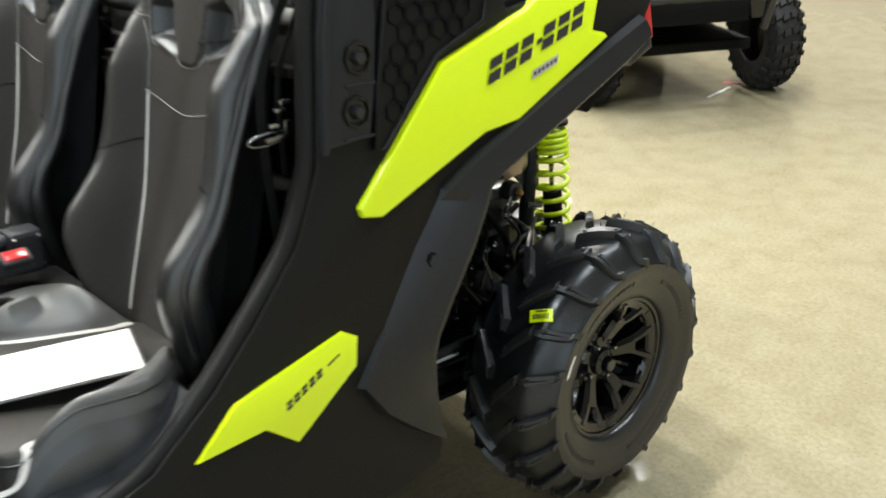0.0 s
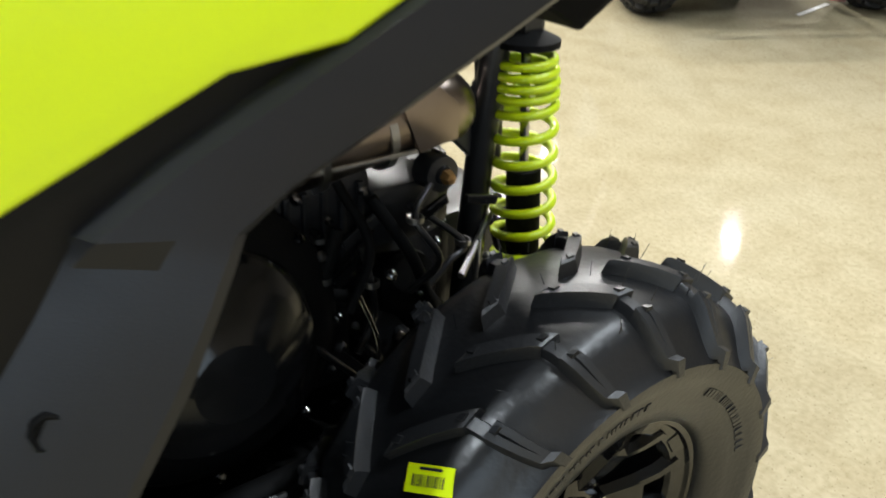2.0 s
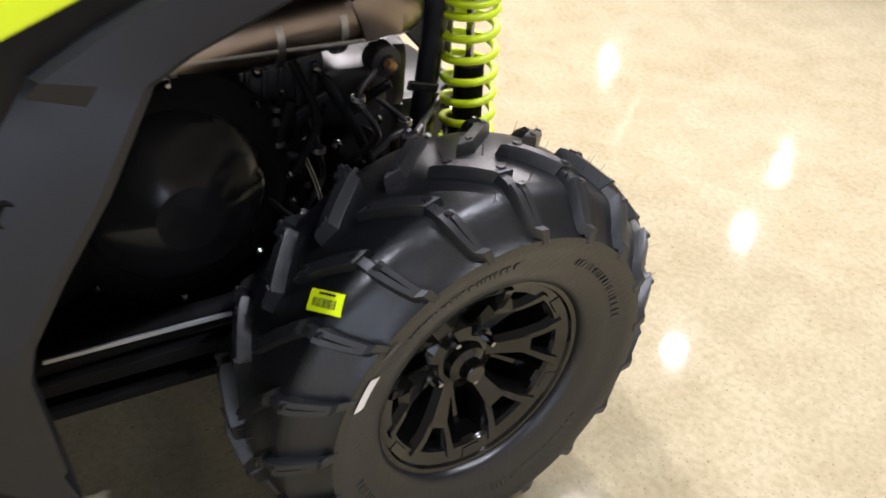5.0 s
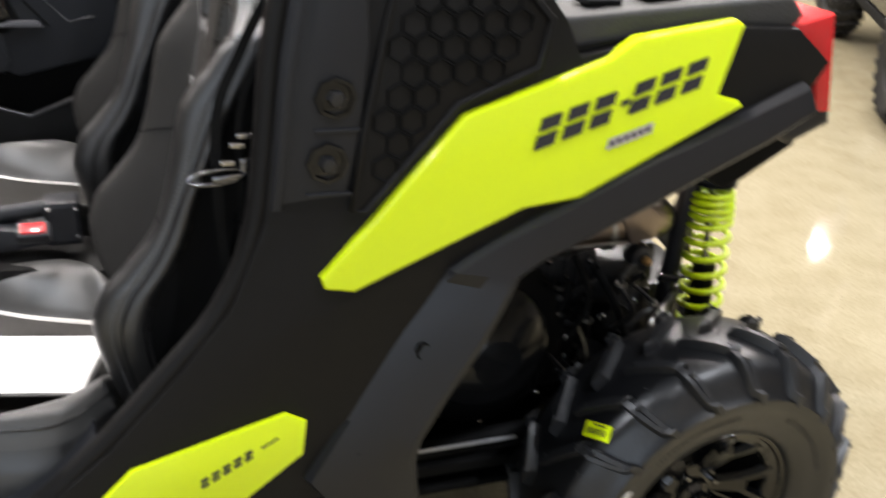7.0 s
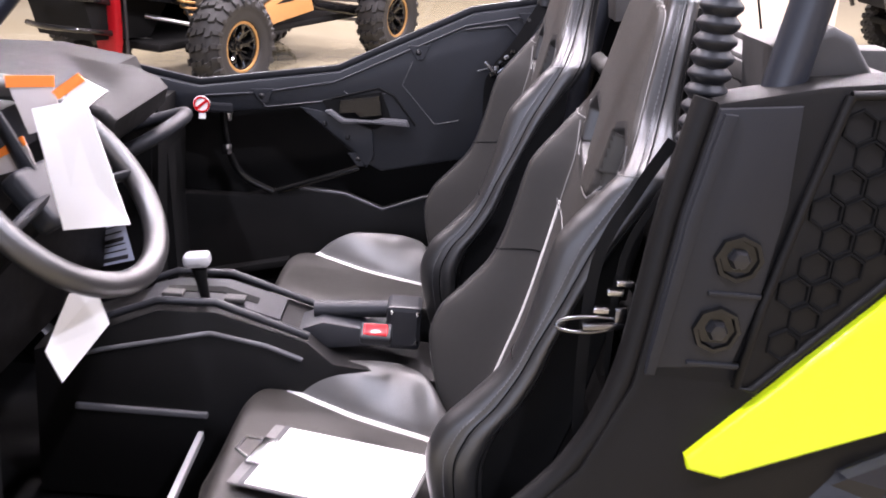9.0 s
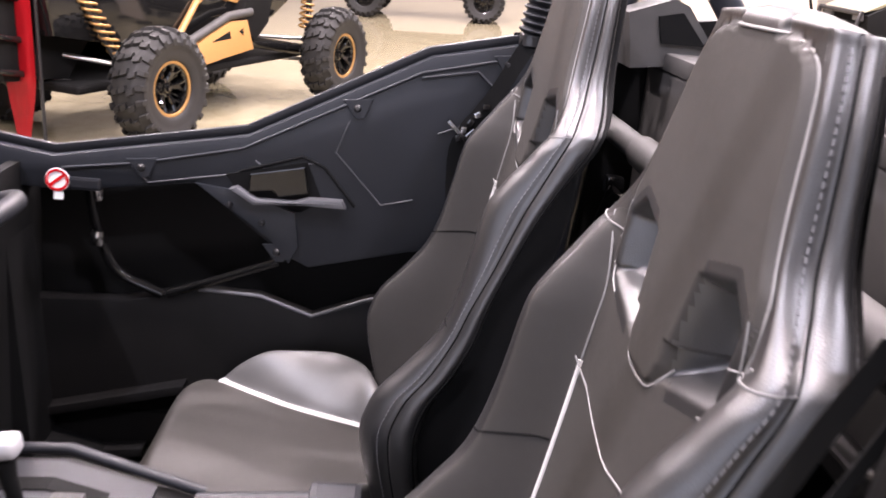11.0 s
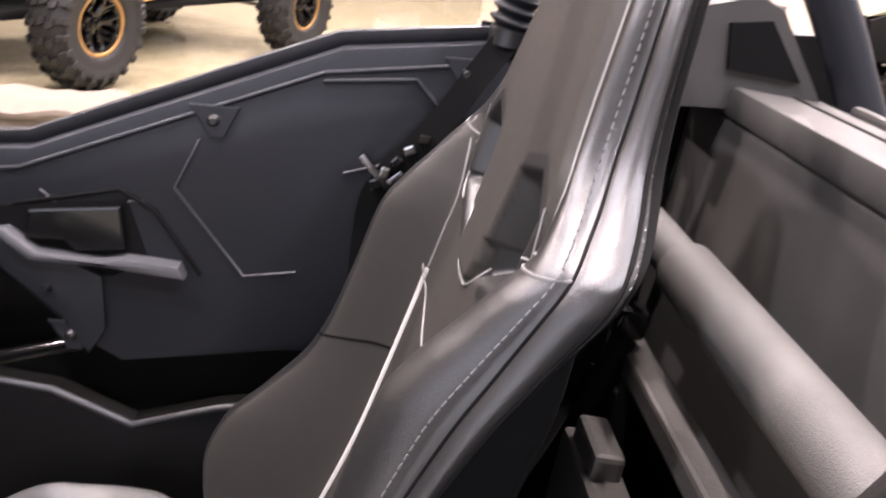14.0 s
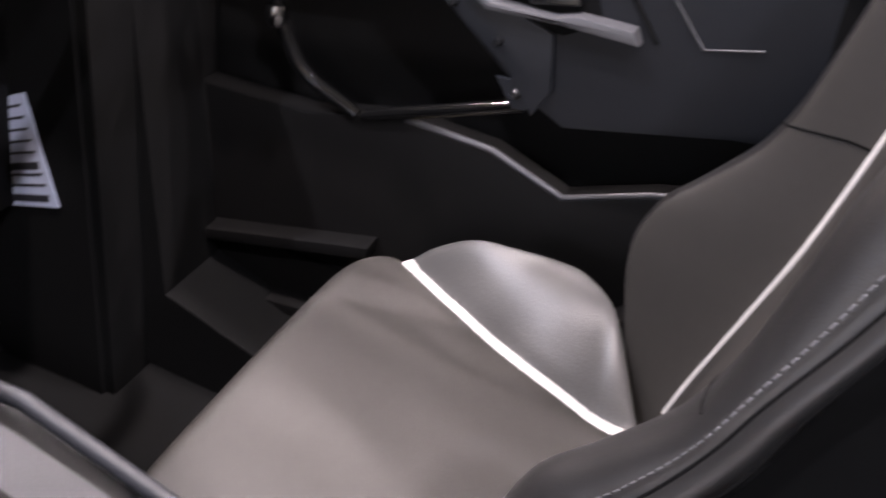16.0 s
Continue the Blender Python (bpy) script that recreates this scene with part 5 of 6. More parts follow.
for sx in (-SEAT_X, SEAT_X):
    part("seat_base", box(sx - 0.2, sx + 0.2, -1.4, -0.95, 0.41, 0.532, 0.02), DULL, utv)
part("under_seat_strip", box(0.12, 0.58, -1.475, -1.462, 0.585, 0.605, 0.004), SILVER, utv)

SW = Matrix.Translation((0.411, -1.611, 1.177)) @ Matrix.Rotation(radians(-10), 4, "Z") @ Matrix.Rotation(radians(-46), 4, "X")
ringp = [SW @ Vector((0.178 * math.cos(a), 0.178 * math.sin(a), 0)) for a in np.linspace(0, 2 * math.pi, 64, endpoint=False)]
sw = part("steering_wheel", sweep(ringp, 0.0195, 14, closed=True), GLOSSVIN, utv, "black leather-rimmed steering wheel", smooth=60)
for a in (0.2, math.pi - 0.2, -math.pi / 2):
    part("wheel_spoke", sweep([SW @ Vector((0.03 * math.cos(a), 0.03 * math.sin(a), -0.03)), SW @ Vector((0.18 * math.cos(a), 0.172 * math.sin(a), 0))], [0.022, 0.014], 10, flat=0.5), SATIN, sw, smooth=60)
part("wheel_hub", moved(box(-0.055, 0.055, -0.05, 0.05, -0.05, -0.01, 0.015, 3), SW), SATIN, sw, smooth=60)
part("steering_column", sweep([SW @ Vector((0, 0, -0.04)), SW @ Vector((0, 0.02, -0.3))], 0.03, 14), DULL, sw)
for a in (-0.35, -1.0):
    part("rim_clip", moved(box(-0.012, 0.012, -0.02, 0.02, -0.02, 0.02, 0.006), SW @ Matrix.Rotation(a, 4, "Z") @ Matrix.Translation((0.176, 0, 0))), CHROME, sw)


def sheet(corners, thick=0.002):
    bm = bmesh.new()
    c = [Vector(p) for p in corners]
    n_ = (c[1] - c[0]).cross(c[3] - c[0]).normalized() * thick
    lo, hi = [bm.verts.new(p) for p in c], [bm.verts.new(p + n_) for p in c]
    bm.faces.new(lo)
    bm.faces.new(hi[::-1])
    k = len(c)
    for i in range(k):
        bm.faces.new((lo[i], lo[(i + 1) % k], hi[(i + 1) % k], hi[i]))
    return bm


VEH = utv.matrix_basis.copy()
hang = tagged(link("hang_tag", sheet([(0.44, -1.636, 1.293), (0.445, -1.559, 1.316), (0.462, -1.494, 1.14), (0.462, -1.59, 1.123)]), PAPER, m=VEH), "white paper hang tag hooked on the steering wheel", "paper tag")
link("upper_sheet", sheet([(0.415, -1.68, 1.322), (0.415, -1.615, 1.33), (0.42, -1.60, 1.27), (0.42, -1.65, 1.25)]), FADED, hang)
link("orange_heading", sheet([(0.417, -1.682, 1.332), (0.417, -1.612, 1.338), (0.417, -1.612, 1.322), (0.417, -1.68, 1.315)]), ORANGE, hang)
link("folded_corner", sheet([(0.43, -1.60, 1.30), (0.43, -1.57, 1.342), (0.436, -1.53, 1.327), (0.44, -1.56, 1.30)]), PAPER, hang)
link("orange_heading", sheet([(0.433, -1.61, 1.318), (0.433, -1.572, 1.348), (0.433, -1.562, 1.338), (0.433, -1.60, 1.308)]), ORANGE, hang)
foot_label = tagged(link("instruction_label", prism([(-1.975, 0.797), (-1.811, 0.874), (-1.774, 0.721), (-1.95, 0.667)], -0.472, -0.4695), BLUEPRINT, m=VEH), "bluish white printed label on the black footwell wall", "label")
for k in range(9):
    f0 = 0.08 + 0.1 * k
    y0, z0 = -1.975 + 0.025 * f0, 0.797 - 0.13 * f0
    y1, z1 = -1.811 + 0.037 * f0, 0.874 - 0.153 * f0
    h = 0.011 if k in (5, 8) else 0.004
    part("print_bar", prism([(y0 + 0.006, z0 + 0.002), (y1 - 0.01, z1 - 0.004), (y1 - 0.01, z1 - 0.004 - h), (y0 + 0.006, z0 + 0.002 - h)], -0.4694, -0.469), INK, foot_label)
hub_label = tagged(link("warning_label", sheet([(0.40, -1.733, 1.197), (0.40, -1.667, 1.241), (0.402, -1.65, 1.2), (0.402, -1.716, 1.175)]), FADED, m=VEH), "folded white and orange warning label on the wheel hub", "label")
link("orange_heading", sheet([(0.4025, -1.733, 1.199), (0.4025, -1.667, 1.243), (0.4025, -1.662, 1.23), (0.4025, -1.728, 1.19)]), ORANGE, hub_label)
tagged(link("key_tag", sheet([(0.5, -1.572, 1.04), (0.5, -1.532, 1.049), (0.5, -1.515, 0.998), (0.515, -1.581, 0.904), (0.51, -1.606, 0.951)]), PAPER, m=VEH), "white card tag hanging below the steering wheel", "paper tag")
board = tagged(link("clipboard", box(-0.095, 0.095, -0.155, 0.14, 0.0, 0.004, 0.002), GREYVIN, m=VEH @ pose(0.41, -1.175, 0.722, 1, 1, -15)), "clear-edged clipboard with a blank white sheet on the seat", "clipboard")
link("paper_sheet", box(-0.09, 0.09, -0.125, 0.134, 0.0045, 0.0055), PAPER, board)
link("clip", joined(box(-0.04, 0.04, -0.15, -0.125, 0.004, 0.012, 0.003), sweep([(-0.03, -0.15, 0.012), (-0.02, -0.175, 0.016), (0.02, -0.175, 0.016), (0.03, -0.15, 0.012)], 0.003, 8)), CHROME, board, "bright wire clip", smooth=40)
link("border_strip", box(-0.094, 0.094, -0.135, -0.126, 0.006, 0.0065), INK, board)

# open driver's door, swung forward
DD = Matrix.Translation((0.72, -1.80, 0)) @ Matrix.Rotation(radians(-112), 4, "Z") @ Matrix.Translation((-0.72, 1.80, 0))
ddoor = part("driver_door", prism([(-1.78, 1.12), (-1.6, 1.15), (-1.3, 1.215), (-0.95, 1.36), (-0.80, 1.36), (-0.80, 1.05), (-0.95, 0.84), (-1.12, 0.66), (-1.25, 0.63), (-1.78, 0.62)], 0.69, 0.745, bevel=0.012), BLACK, utv, "open black driver's door with a yellow stripe", smooth=40, m=DD)
part("door_stripe", prism([(-1.45, 1.16), (-0.79, 1.287), (-0.775, 1.272), (-0.846, 1.173), (-0.989, 1.132), (-1.22, 1.082), (-1.40, 0.93), (-1.6, 0.9), (-1.6, 1.1)], 0.744, 0.754, bevel=0.004), YELLOW, ddoor, "acid yellow stripe")

# rear running gear
clutch = part("clutch_cover", moved(lathe([(0.0001, 0.05), (0.052, 0.05), (0.058, 0.046), (0.085, 0.03), (0.108, 0.012), (0.128, 0.0), (0.14, -0.012), (0.146, -0.03), (0.146, -0.12)], 64), Matrix.Translation((0.37, -0.285, 0.605))), CLUTCH, utv, "gloss black clutch cover", smooth=30)
part("clutch_housing", moved(lathe([(0.145, -0.02), (0.17, -0.03), (0.195, -0.05), (0.2, -0.16), (0.15, -0.16)], 48), Matrix.Translation((0.37, -0.285, 0.6))), DULL, clutch, smooth=40)
part("housing_lobe", moved(lathe([(0.0001, 0.02), (0.08, 0.02), (0.11, 0.0), (0.12, -0.03), (0.12, -0.12)], 48), Matrix.Translation((0.33, -0.50, 0.55))), DULL, clutch, smooth=40)
for a in np.linspace(0, 2 * math.pi, 9)[:-1]:
    bolt(clutch, 0.345, -0.285 + 0.185 * math.cos(a), 0.6 + 0.185 * math.sin(a), 0.006, mat=CHROME)
engine = part("engine_block", joined(box(-0.2, 0.25, -0.55, -0.02, 0.42, 0.72, 0.02), box(0.02, 0.29, -0.16, -0.01, 0.60, 0.78, 0.02), box(-0.25, 0.2, -0.1, 0.2, 0.38, 0.62, 0.02)), ENGINE, utv, "dark cast engine and gearbox", smooth=30)
for k in range(5):
    part("engine_rib", box(0.285, 0.297, -0.15 + 0.028 * k, -0.14 + 0.028 * k, 0.61, 0.765, 0.003), ENGINE, engine)
for y0, z0 in ((-0.13, 0.76), (-0.03, 0.75), (-0.05, 0.63), (-0.02, 0.69)):
    bolt(engine, 0.297, y0, z0, 0.006, mat=CHROME)
muf = part("muffler", sweep([(0.27, -0.38, 0.79), (0.27, -0.36, 0.79), (0.27, 0.05, 0.84), (0.27, 0.07, 0.842)], [0.045, 0.056, 0.056, 0.05], 36), HEATED, utv, "heat-tinted steel muffler", smooth=40)
for t in (0.15, 0.55, 0.8):
    y0 = -0.34 + 0.42 * t
    part("muffler_band", sweep([(0.27, y0, 0.79 + 0.045 * t), (0.27, y0 + 0.012, 0.7913 + 0.045 * t)], 0.0585, 36), ALU, muf, smooth=30)
part("muffler_seam", box(0.318, 0.326, -0.33, 0.06, 0.80, 0.806, 0.001), ALU, muf)
part("outlet_elbow", sweep(smooth_path([(0.27, 0.06, 0.842), (0.275, 0.095, 0.85), (0.26, 0.125, 0.83), (0.2, 0.15, 0.79)], 6), [0.05] * 13 + [0.035] * 6, 24), HEATED, muf, smooth=60)
part("heat_shield", prism([(0.01, 0.87), (0.07, 0.89), (0.105, 0.86), (0.105, 0.81), (0.04, 0.80)], 0.315, 0.33, bevel=0.006), HEATED, muf, smooth=40)
part("mount_bush", moved(lathe([(0.0001, 0.012), (0.012, 0.012), (0.014, 0.006), (0.026, 0.004), (0.028, -0.03)], 24), Matrix.Translation((0.33, 0.075, 0.765))), STEEL, utv, "rubber-mounted exhaust bush", smooth=30)
part("bush_bolt", moved(lathe([(0.0001, 0.022), (0.008, 0.02), (0.011, 0.012), (0.011, 0.0)], 6), Matrix.Translation((0.335, 0.075, 0.765))), GOLD, utv)

SHOCK_LO, SHOCK_HI = Vector((0.285, 0.287, 0.42)), Vector((0.285, 0.252, 0.98))


def shock_at(z):
    return SHOCK_LO.lerp(SHOCK_HI, (z - SHOCK_LO.z) / (SHOCK_HI.z - SHOCK_LO.z))


shock = part("shock_absorber", sweep([shock_at(0.42), shock_at(0.72)], 0.027, 20), DULL, utv, "yellow-sprung rear shock absorber", smooth=40)
part("shock_rod", sweep([shock_at(0.70), shock_at(0.96)], 0.0075, 14), CHROME, shock, smooth=40)
hel = []
for a in np.linspace(0, 1, 420):
    turn_ = 11.6 * a
    zz = 0.545 + (0.0395 * turn_ if turn_ < 6.6 else 0.2607 + 0.0395 * (turn_ - 6.6) - 0.0115 * min(1.0, turn_ - 6.6) ** 2 - 0.023 * max(0.0, turn_ - 7.6))
    rr_ = 0.045 - 0.004 * sm(9.0, 11.6, turn_)
    c_ = shock_at(zz)
    hel.append((c_.x + rr_ * math.cos(2 * math.pi * turn_), c_.y + rr_ * math.sin(2 * math.pi * turn_), zz))
part("coil_spring", sweep(hel, 0.0072, 10), YELLOW2, shock, "acid yellow coil spring with close top coils", smooth=60)
part("spring_seat", moved(lathe([(0.03, -0.006), (0.05, -0.004), (0.05, 0.006), (0.02, 0.02)], 24, axis="z"), Matrix.Translation(shock_at(0.915))), DULL, shock, smooth=40)
part("shock_eye", box(0.265, 0.305, 0.234, 0.274, 0.93, 1.02, 0.008), STEEL, shock)
part("shock_reservoir", sweep([(0.235, 0.235, 0.72), (0.235, 0.235, 0.90)], 0.022, 18), STEEL, shock, smooth=40)

frame_col = part("frame_upright", sweep([(0.23, 0.20, 0.45), (0.25, 0.21, 0.75), (0.28, 0.22, 1.06)], 0.022, 14), STEEL, utv, "black steel frame upright", smooth=60)
part("frame_plate", prism([(0.15, 0.78), (0.21, 0.72), (0.24, 0.80), (0.235, 1.05), (0.18, 1.06), (0.2, 0.86)], 0.24, 0.252, bevel=0.003), STEEL, utv)
part("frame_rail", sweep([(0.42, -0.80, 0.41), (0.42, -0.15, 0.435), (0.30, 0.25, 0.46)], 0.022, 14), DULL, utv, "black lower frame tube", smooth=60)
part("frame_step", box(0.42, 0.45, -0.62, -0.2, 0.375, 0.40, 0.004), DULL, utv)
part("rail_strip", box(0.441, 0.446, -0.52, -0.24, 0.434, 0.441, 0.001), SILVER, utv)
part("skid_plate", box(-0.45, 0.45, -2.3, 0.3, 0.33, 0.345, 0.004), DULL, utv, "black underbody skid plate")
for zc, zo in ((0.47, 0.33), (0.62, 0.46)):
    part("suspension_arm", sweep([(0.18, 0.0, zc), (0.50, 0.08, zo)], 0.017, 12), GLOSS, utv, smooth=60)
    part("suspension_arm", sweep([(0.18, 0.3, zc), (0.50, 0.14, zo)], 0.017, 12), GLOSS, utv, smooth=60)
part("drive_shaft", sweep([(0.15, 0.1, 0.45), (0.5, 0.1, 0.37)], 0.014, 12), STEEL, utv, smooth=60)
bootp, bootr = [], []
for k in range(15):
    bootp.append(Vector((0.2, 0.02, 0.56)).lerp(Vector((0.32, 0.04, 0.60)), k / 14))
    bootr.append(0.03 + 0.016 * (k / 14) + 0.006 * (k % 2))
part("rubber_boot", sweep(bootp, bootr, 20), DULL, utv, "ribbed rubber boot", smooth=30)
part("hub_carrier", box(0.46, 0.52, 0.03, 0.17, 0.28, 0.48, 0.015), STEEL, utv)
part("brake_disc", moved(lathe([(0.05, 0.0), (0.11, 0.0), (0.11, 0.005), (0.05, 0.005)], 40, closed=True), Matrix.Translation((0.50, WY, WZ))), STEEL, utv)
part("bracket_loop", sweep([(0.30, 0.17, 0.555), (0.30, 0.175, 0.625), (0.25, 0.225, 0.635), (0.25, 0.22, 0.56)], 0.0045, 8), ALU, utv, smooth=60)
part("bracket_bar", sweep([(0.34, 0.11, 0.60), (0.25, 0.24, 0.645)], 0.006, 8), ALU, utv, smooth=60)
part("brake_line", sweep(smooth_path([(0.36, -0.08, 0.64), (0.38, -0.06, 0.56), (0.40, -0.08, 0.47)], 6), 0.004, 8), CHROME, utv, "bare metal brake line", smooth=60)
part("hose", sweep(smooth_path([(0.30, -0.02, 0.74), (0.34, 0.02, 0.66), (0.33, 0.06, 0.58), (0.28, 0.12, 0.52)], 6), 0.009, 10), DULL, utv, smooth=60)
part("hose", sweep(smooth_path([(0.31, -0.08, 0.78), (0.36, -0.06, 0.70), (0.37, -0.1, 0.62)], 6), 0.007, 10), DULL, utv, smooth=60)
part("inner_arch", prism([(-0.70, 0.42), (-0.72, 0.95), (-0.40, 1.06), (0.12, 1.2), (0.12, 1.14), (-0.40, 0.99), (-0.64, 0.9), (-0.62, 0.42)], 0.05, 0.66), DULL, utv)
part("inner_wall", box(-0.30, -0.27, -0.6, 0.1, 0.4, 1.05), DULL, utv)
part("gearbox", joined(box(-0.1, 0.18, 0.02, 0.36, 0.40, 0.62, 0.03), box(-0.2, 0.2, 0.0, 0.2, 0.60, 0.74, 0.03), box(0.1, 0.3, -0.02, 0.1, 0.66, 0.75, 0.015)), STEEL, utv, "black gearbox casing", smooth=30)

# hoses, clips and bolts round the engine
rnd = random.Random(11)
for k in range(7):
    y0, z0 = rnd.uniform(-0.2, 0.1), rnd.uniform(0.62, 0.76)
    pts = [(0.30 + rnd.uniform(0, 0.05), y0, z0)]
    for _ in range(3):
        px, py, pz = pts[-1]
        pts.append((min(0.38, max(0.29, px + rnd.uniform(-0.03, 0.03))), py + rnd.uniform(-0.05, 0.08), max(0.46, pz - rnd.uniform(0.02, 0.09))))
    hs = part("hose", sweep(smooth_path(pts, 6), rnd.choice((0.005, 0.007, 0.01)), 10), rnd.choice((DULL, GLOSS, STEEL)), utv, smooth=60)
    cp = Vector(pts[1])
    part("hose_clip", moved(lathe([(0.009, -0.004), (0.012, -0.004), (0.012, 0.004), (0.009, 0.004)], 14, axis="z", closed=True), Matrix.Translation(cp)), ALU, hs)
for k in range(16):
    bolt(engine, 0.30 + rnd.uniform(0, 0.05), rnd.uniform(-0.22, 0.2), rnd.uniform(0.48, 0.76), rnd.uniform(0.004, 0.008), mat=rnd.choice((CHROME, ALU, STEEL)))
for k in range(6):
    y0, z0 = rnd.uniform(-0.2, 0.15), rnd.uniform(0.5, 0.74)
    part("engine_bracket", moved(box(-0.004, 0.004, -0.03, 0.03, -0.008, 0.008, 0.003), Matrix.Translation((0.31 + rnd.uniform(0, 0.03), y0, z0)) @ Matrix.Rotation(rnd.uniform(-1, 1), 4, "X")), rnd.choice((STEEL, GLOSS)), engine)

# marks on the near tyre
def tyre_patch(corners, lift, n=6):
    """A label that follows the tyre; corners are (angle, across) in wheel terms."""
    bm = bmesh.new()
    (a0, x0), (a1, x1) = corners
    g = []
    for i in range(n + 1):
        row = []
        for j in range(n + 1):
            a, x = a0 + (a1 - a0) * i / n, x0 + (x1 - x0) * j / n
            r = tyre_r(x, TR - 0.02, TW) + lift
            row.append(bm.verts.new((x, r * math.cos(a), r * math.sin(a))))
        g.append(row)
    for p, q in zip(g, g[1:]):
        for j in range(n):
            bm.faces.new((p[j], p[j + 1], q[j + 1], q[j]))
    return bm


STICK_A, STICK_X = 2.372, 0.062


def tyre_label(u0, u1, v0, v1, lift, n=5):
    """A patch in the label's own axes (metres), laid on the tyre."""
    bm = bmesh.new()
    g = []
    for i in range(n + 1):
        row = []
        for j in range(n + 1):
            u, v = u0 + (u1 - u0) * i / n, v0 + (v1 - v0) * j / n
            x = STICK_X + 0.88 * u - 0.42 * v
            r = tyre_r(x, TR - 0.02, TW) + lift
            a = STICK_A + (-0.47 * u - 0.91 * v) / r
            row.append(bm.verts.new((x, r * math.cos(a), r * math.sin(a))))
        g.append(row)
    for p, q in zip(g, g[1:]):
        for j in range(n):
            bm.faces.new((p[j], p[j + 1], q[j + 1], q[j]))
    return bm


sticker = part("tyre_sticker", tyre_label(-0.027, 0.027, -0.015, 0.015, 0.003), YELLOW, near_wheel, "small acid yellow sticker with a printed code", smooth=60)
for k in range(13):
    u = -0.019 + 0.0029 * k
    part("code_bar", tyre_label(u, u + (0.0012 if k % 3 else 0.0019), -0.008, 0.004, 0.0037, 2), INK, near_wheel)
part("code_bar", tyre_label(-0.012, 0.014, 0.009, 0.012, 0.0037, 3), INK, near_wheel)


def wall_x(r):
    """Distance out of the near tyre's side wall at a radius."""
    return float(np.interp(r, [0.205, 0.214, 0.226, 0.2464, 0.2594, 0.2723, 0.2853], [0.1178, 0.1219, 0.1254, 0.1295, 0.1349, 0.1381, 0.1386]))


def side_mark(a0, a1, r0, r1, n=5):
    bm = bmesh.new()
    g = []
    for i in range(n + 1):
        row = []
        for j in range(4):
            r = r0 + (r1 - r0) * j / 3
            a = a0 + (a1 - a0) * i / n + 0.02 * j / 3
            row.append(bm.verts.new((wall_x(r) + 0.0018, r * math.cos(a), r * math.sin(a))))
        g.append(row)
    for p, q in zip(g, g[1:]):
        for j in range(3):
            bm.faces.new((p[j], p[j + 1], q[j + 1], q[j]))
    return bm


part("chalk_mark", side_mark(2.53, 2.745, 0.252, 0.27), PAPER, near_wheel, "white paint dash")
for k in range(5):
    part("print_mark", side_mark(2.31 + 0.02 * k, 2.322 + 0.02 * k, 0.263, 0.273, 1), LEDGE, near_wheel, "faint white print")

# raised, unreadable lettering round the sidewall
def lettering(r, spans):
    bm = bmesh.new()
    rn = random.Random(5)
    for a0, a1 in spans:
        a = a0
        while a < a1:
            da = rn.uniform(0.012, 0.034)
            q = []
            for rr, aa in ((r - 0.006, a), (r - 0.006, a + da), (r + 0.006, a + da), (r + 0.006, a)):
                x = wall_x(rr)
                q.append(((x + 0.0014, rr * math.cos(aa), rr * math.sin(aa)), (x - 0.002, rr * math.cos(aa), rr * math.sin(aa))))
            hi, lo = [bm.verts.new(p[0]) for p in q], [bm.verts.new(p[1]) for p in q]
            bm.faces.new(hi)
            for i in range(4):
                bm.faces.new((hi[i], hi[(i + 1) % 4], lo[(i + 1) % 4], lo[i]))
            a += da + rn.choice((0.008, 0.012, 0.03))
    return bm


tagged(part("sidewall_lettering", lettering(0.243, ((0.2, 1.0), (1.5, 2.3), (3.4, 4.2), (4.8, 5.6))), LUGRUB, near_wheel, "raised black sidewall lettering"), kind="stuff")


# ---- other vehicles and the room ----
def rig(ax, ay, bx, by):
    """Frame with x towards the viewer's side, y along the wheels from a to b, origin on the floor under a."""
    d = Vector((bx - ax, by - ay, 0))
    y_ = d.normalized()
    x_ = y_.cross(Vector((0, 0, 1)))
    return Matrix(((x_.x, y_.x, 0, ax), (x_.y, y_.y, 0, ay), (0, 0, 1, 0), (0, 0, 0, 1))), d.length


gm, gl = rig(-5.66, -2.57, -7.68, -1.5)
gold = thing("sport_buggy", "black sport buggy with copper panels and gold-ringed wheels", "off-road vehicle", gm)
GR = 0.415
for y0 in (0.0, gl):
    for flip, x0 in ((False, -0.0), (True, -1.42)):
        w_ = wheel(gold, x0, y0, GR - 0.006, flip, GR, 0.14, 0.195, "block", 22, ring=GOLD, hairs=False, turn=0.3 * y0)
skirt = part("side_skirt", prism([(0.42, 0.40), (0.47, 0.50), (1.2, 0.74), (1.42, 0.74), (1.5, 0.50), (1.1, 0.46), (0.6, 0.40)], -0.34, -0.30, bevel=0.008), TAN, gold, "copper painted side skirt", smooth=40)
part("skirt_cut", prism([(0.95, 0.60), (1.18, 0.67), (1.2, 0.61)], -0.302, -0.298), DULL, gold)
part("skirt_cut", prism([(1.3, 0.66), (1.36, 0.68), (1.36, 0.62)], -0.302, -0.298), DULL, gold)
part("rocker_tube", sweep([(-0.33, 0.40, 0.52), (-0.33, 1.2, 0.78), (-0.33, 1.5, 0.80)], 0.035, 12), GREYPL, gold, smooth=60)
part("body_shell", prism([(-0.5, 0.75), (-0.55, 1.1), (-0.1, 1.3), (0.5, 1.35), (0.75, 1.05), (1.2, 0.95), (1.5, 1.35), (2.4, 1.4), (2.5, 1.0), (1.95, 0.72), (1.55, 0.62), (0.4, 0.45), (0.3, 0.6)], -1.3, -0.42, bevel=0.03), GLOSS, gold, "gloss black body", smooth=40)
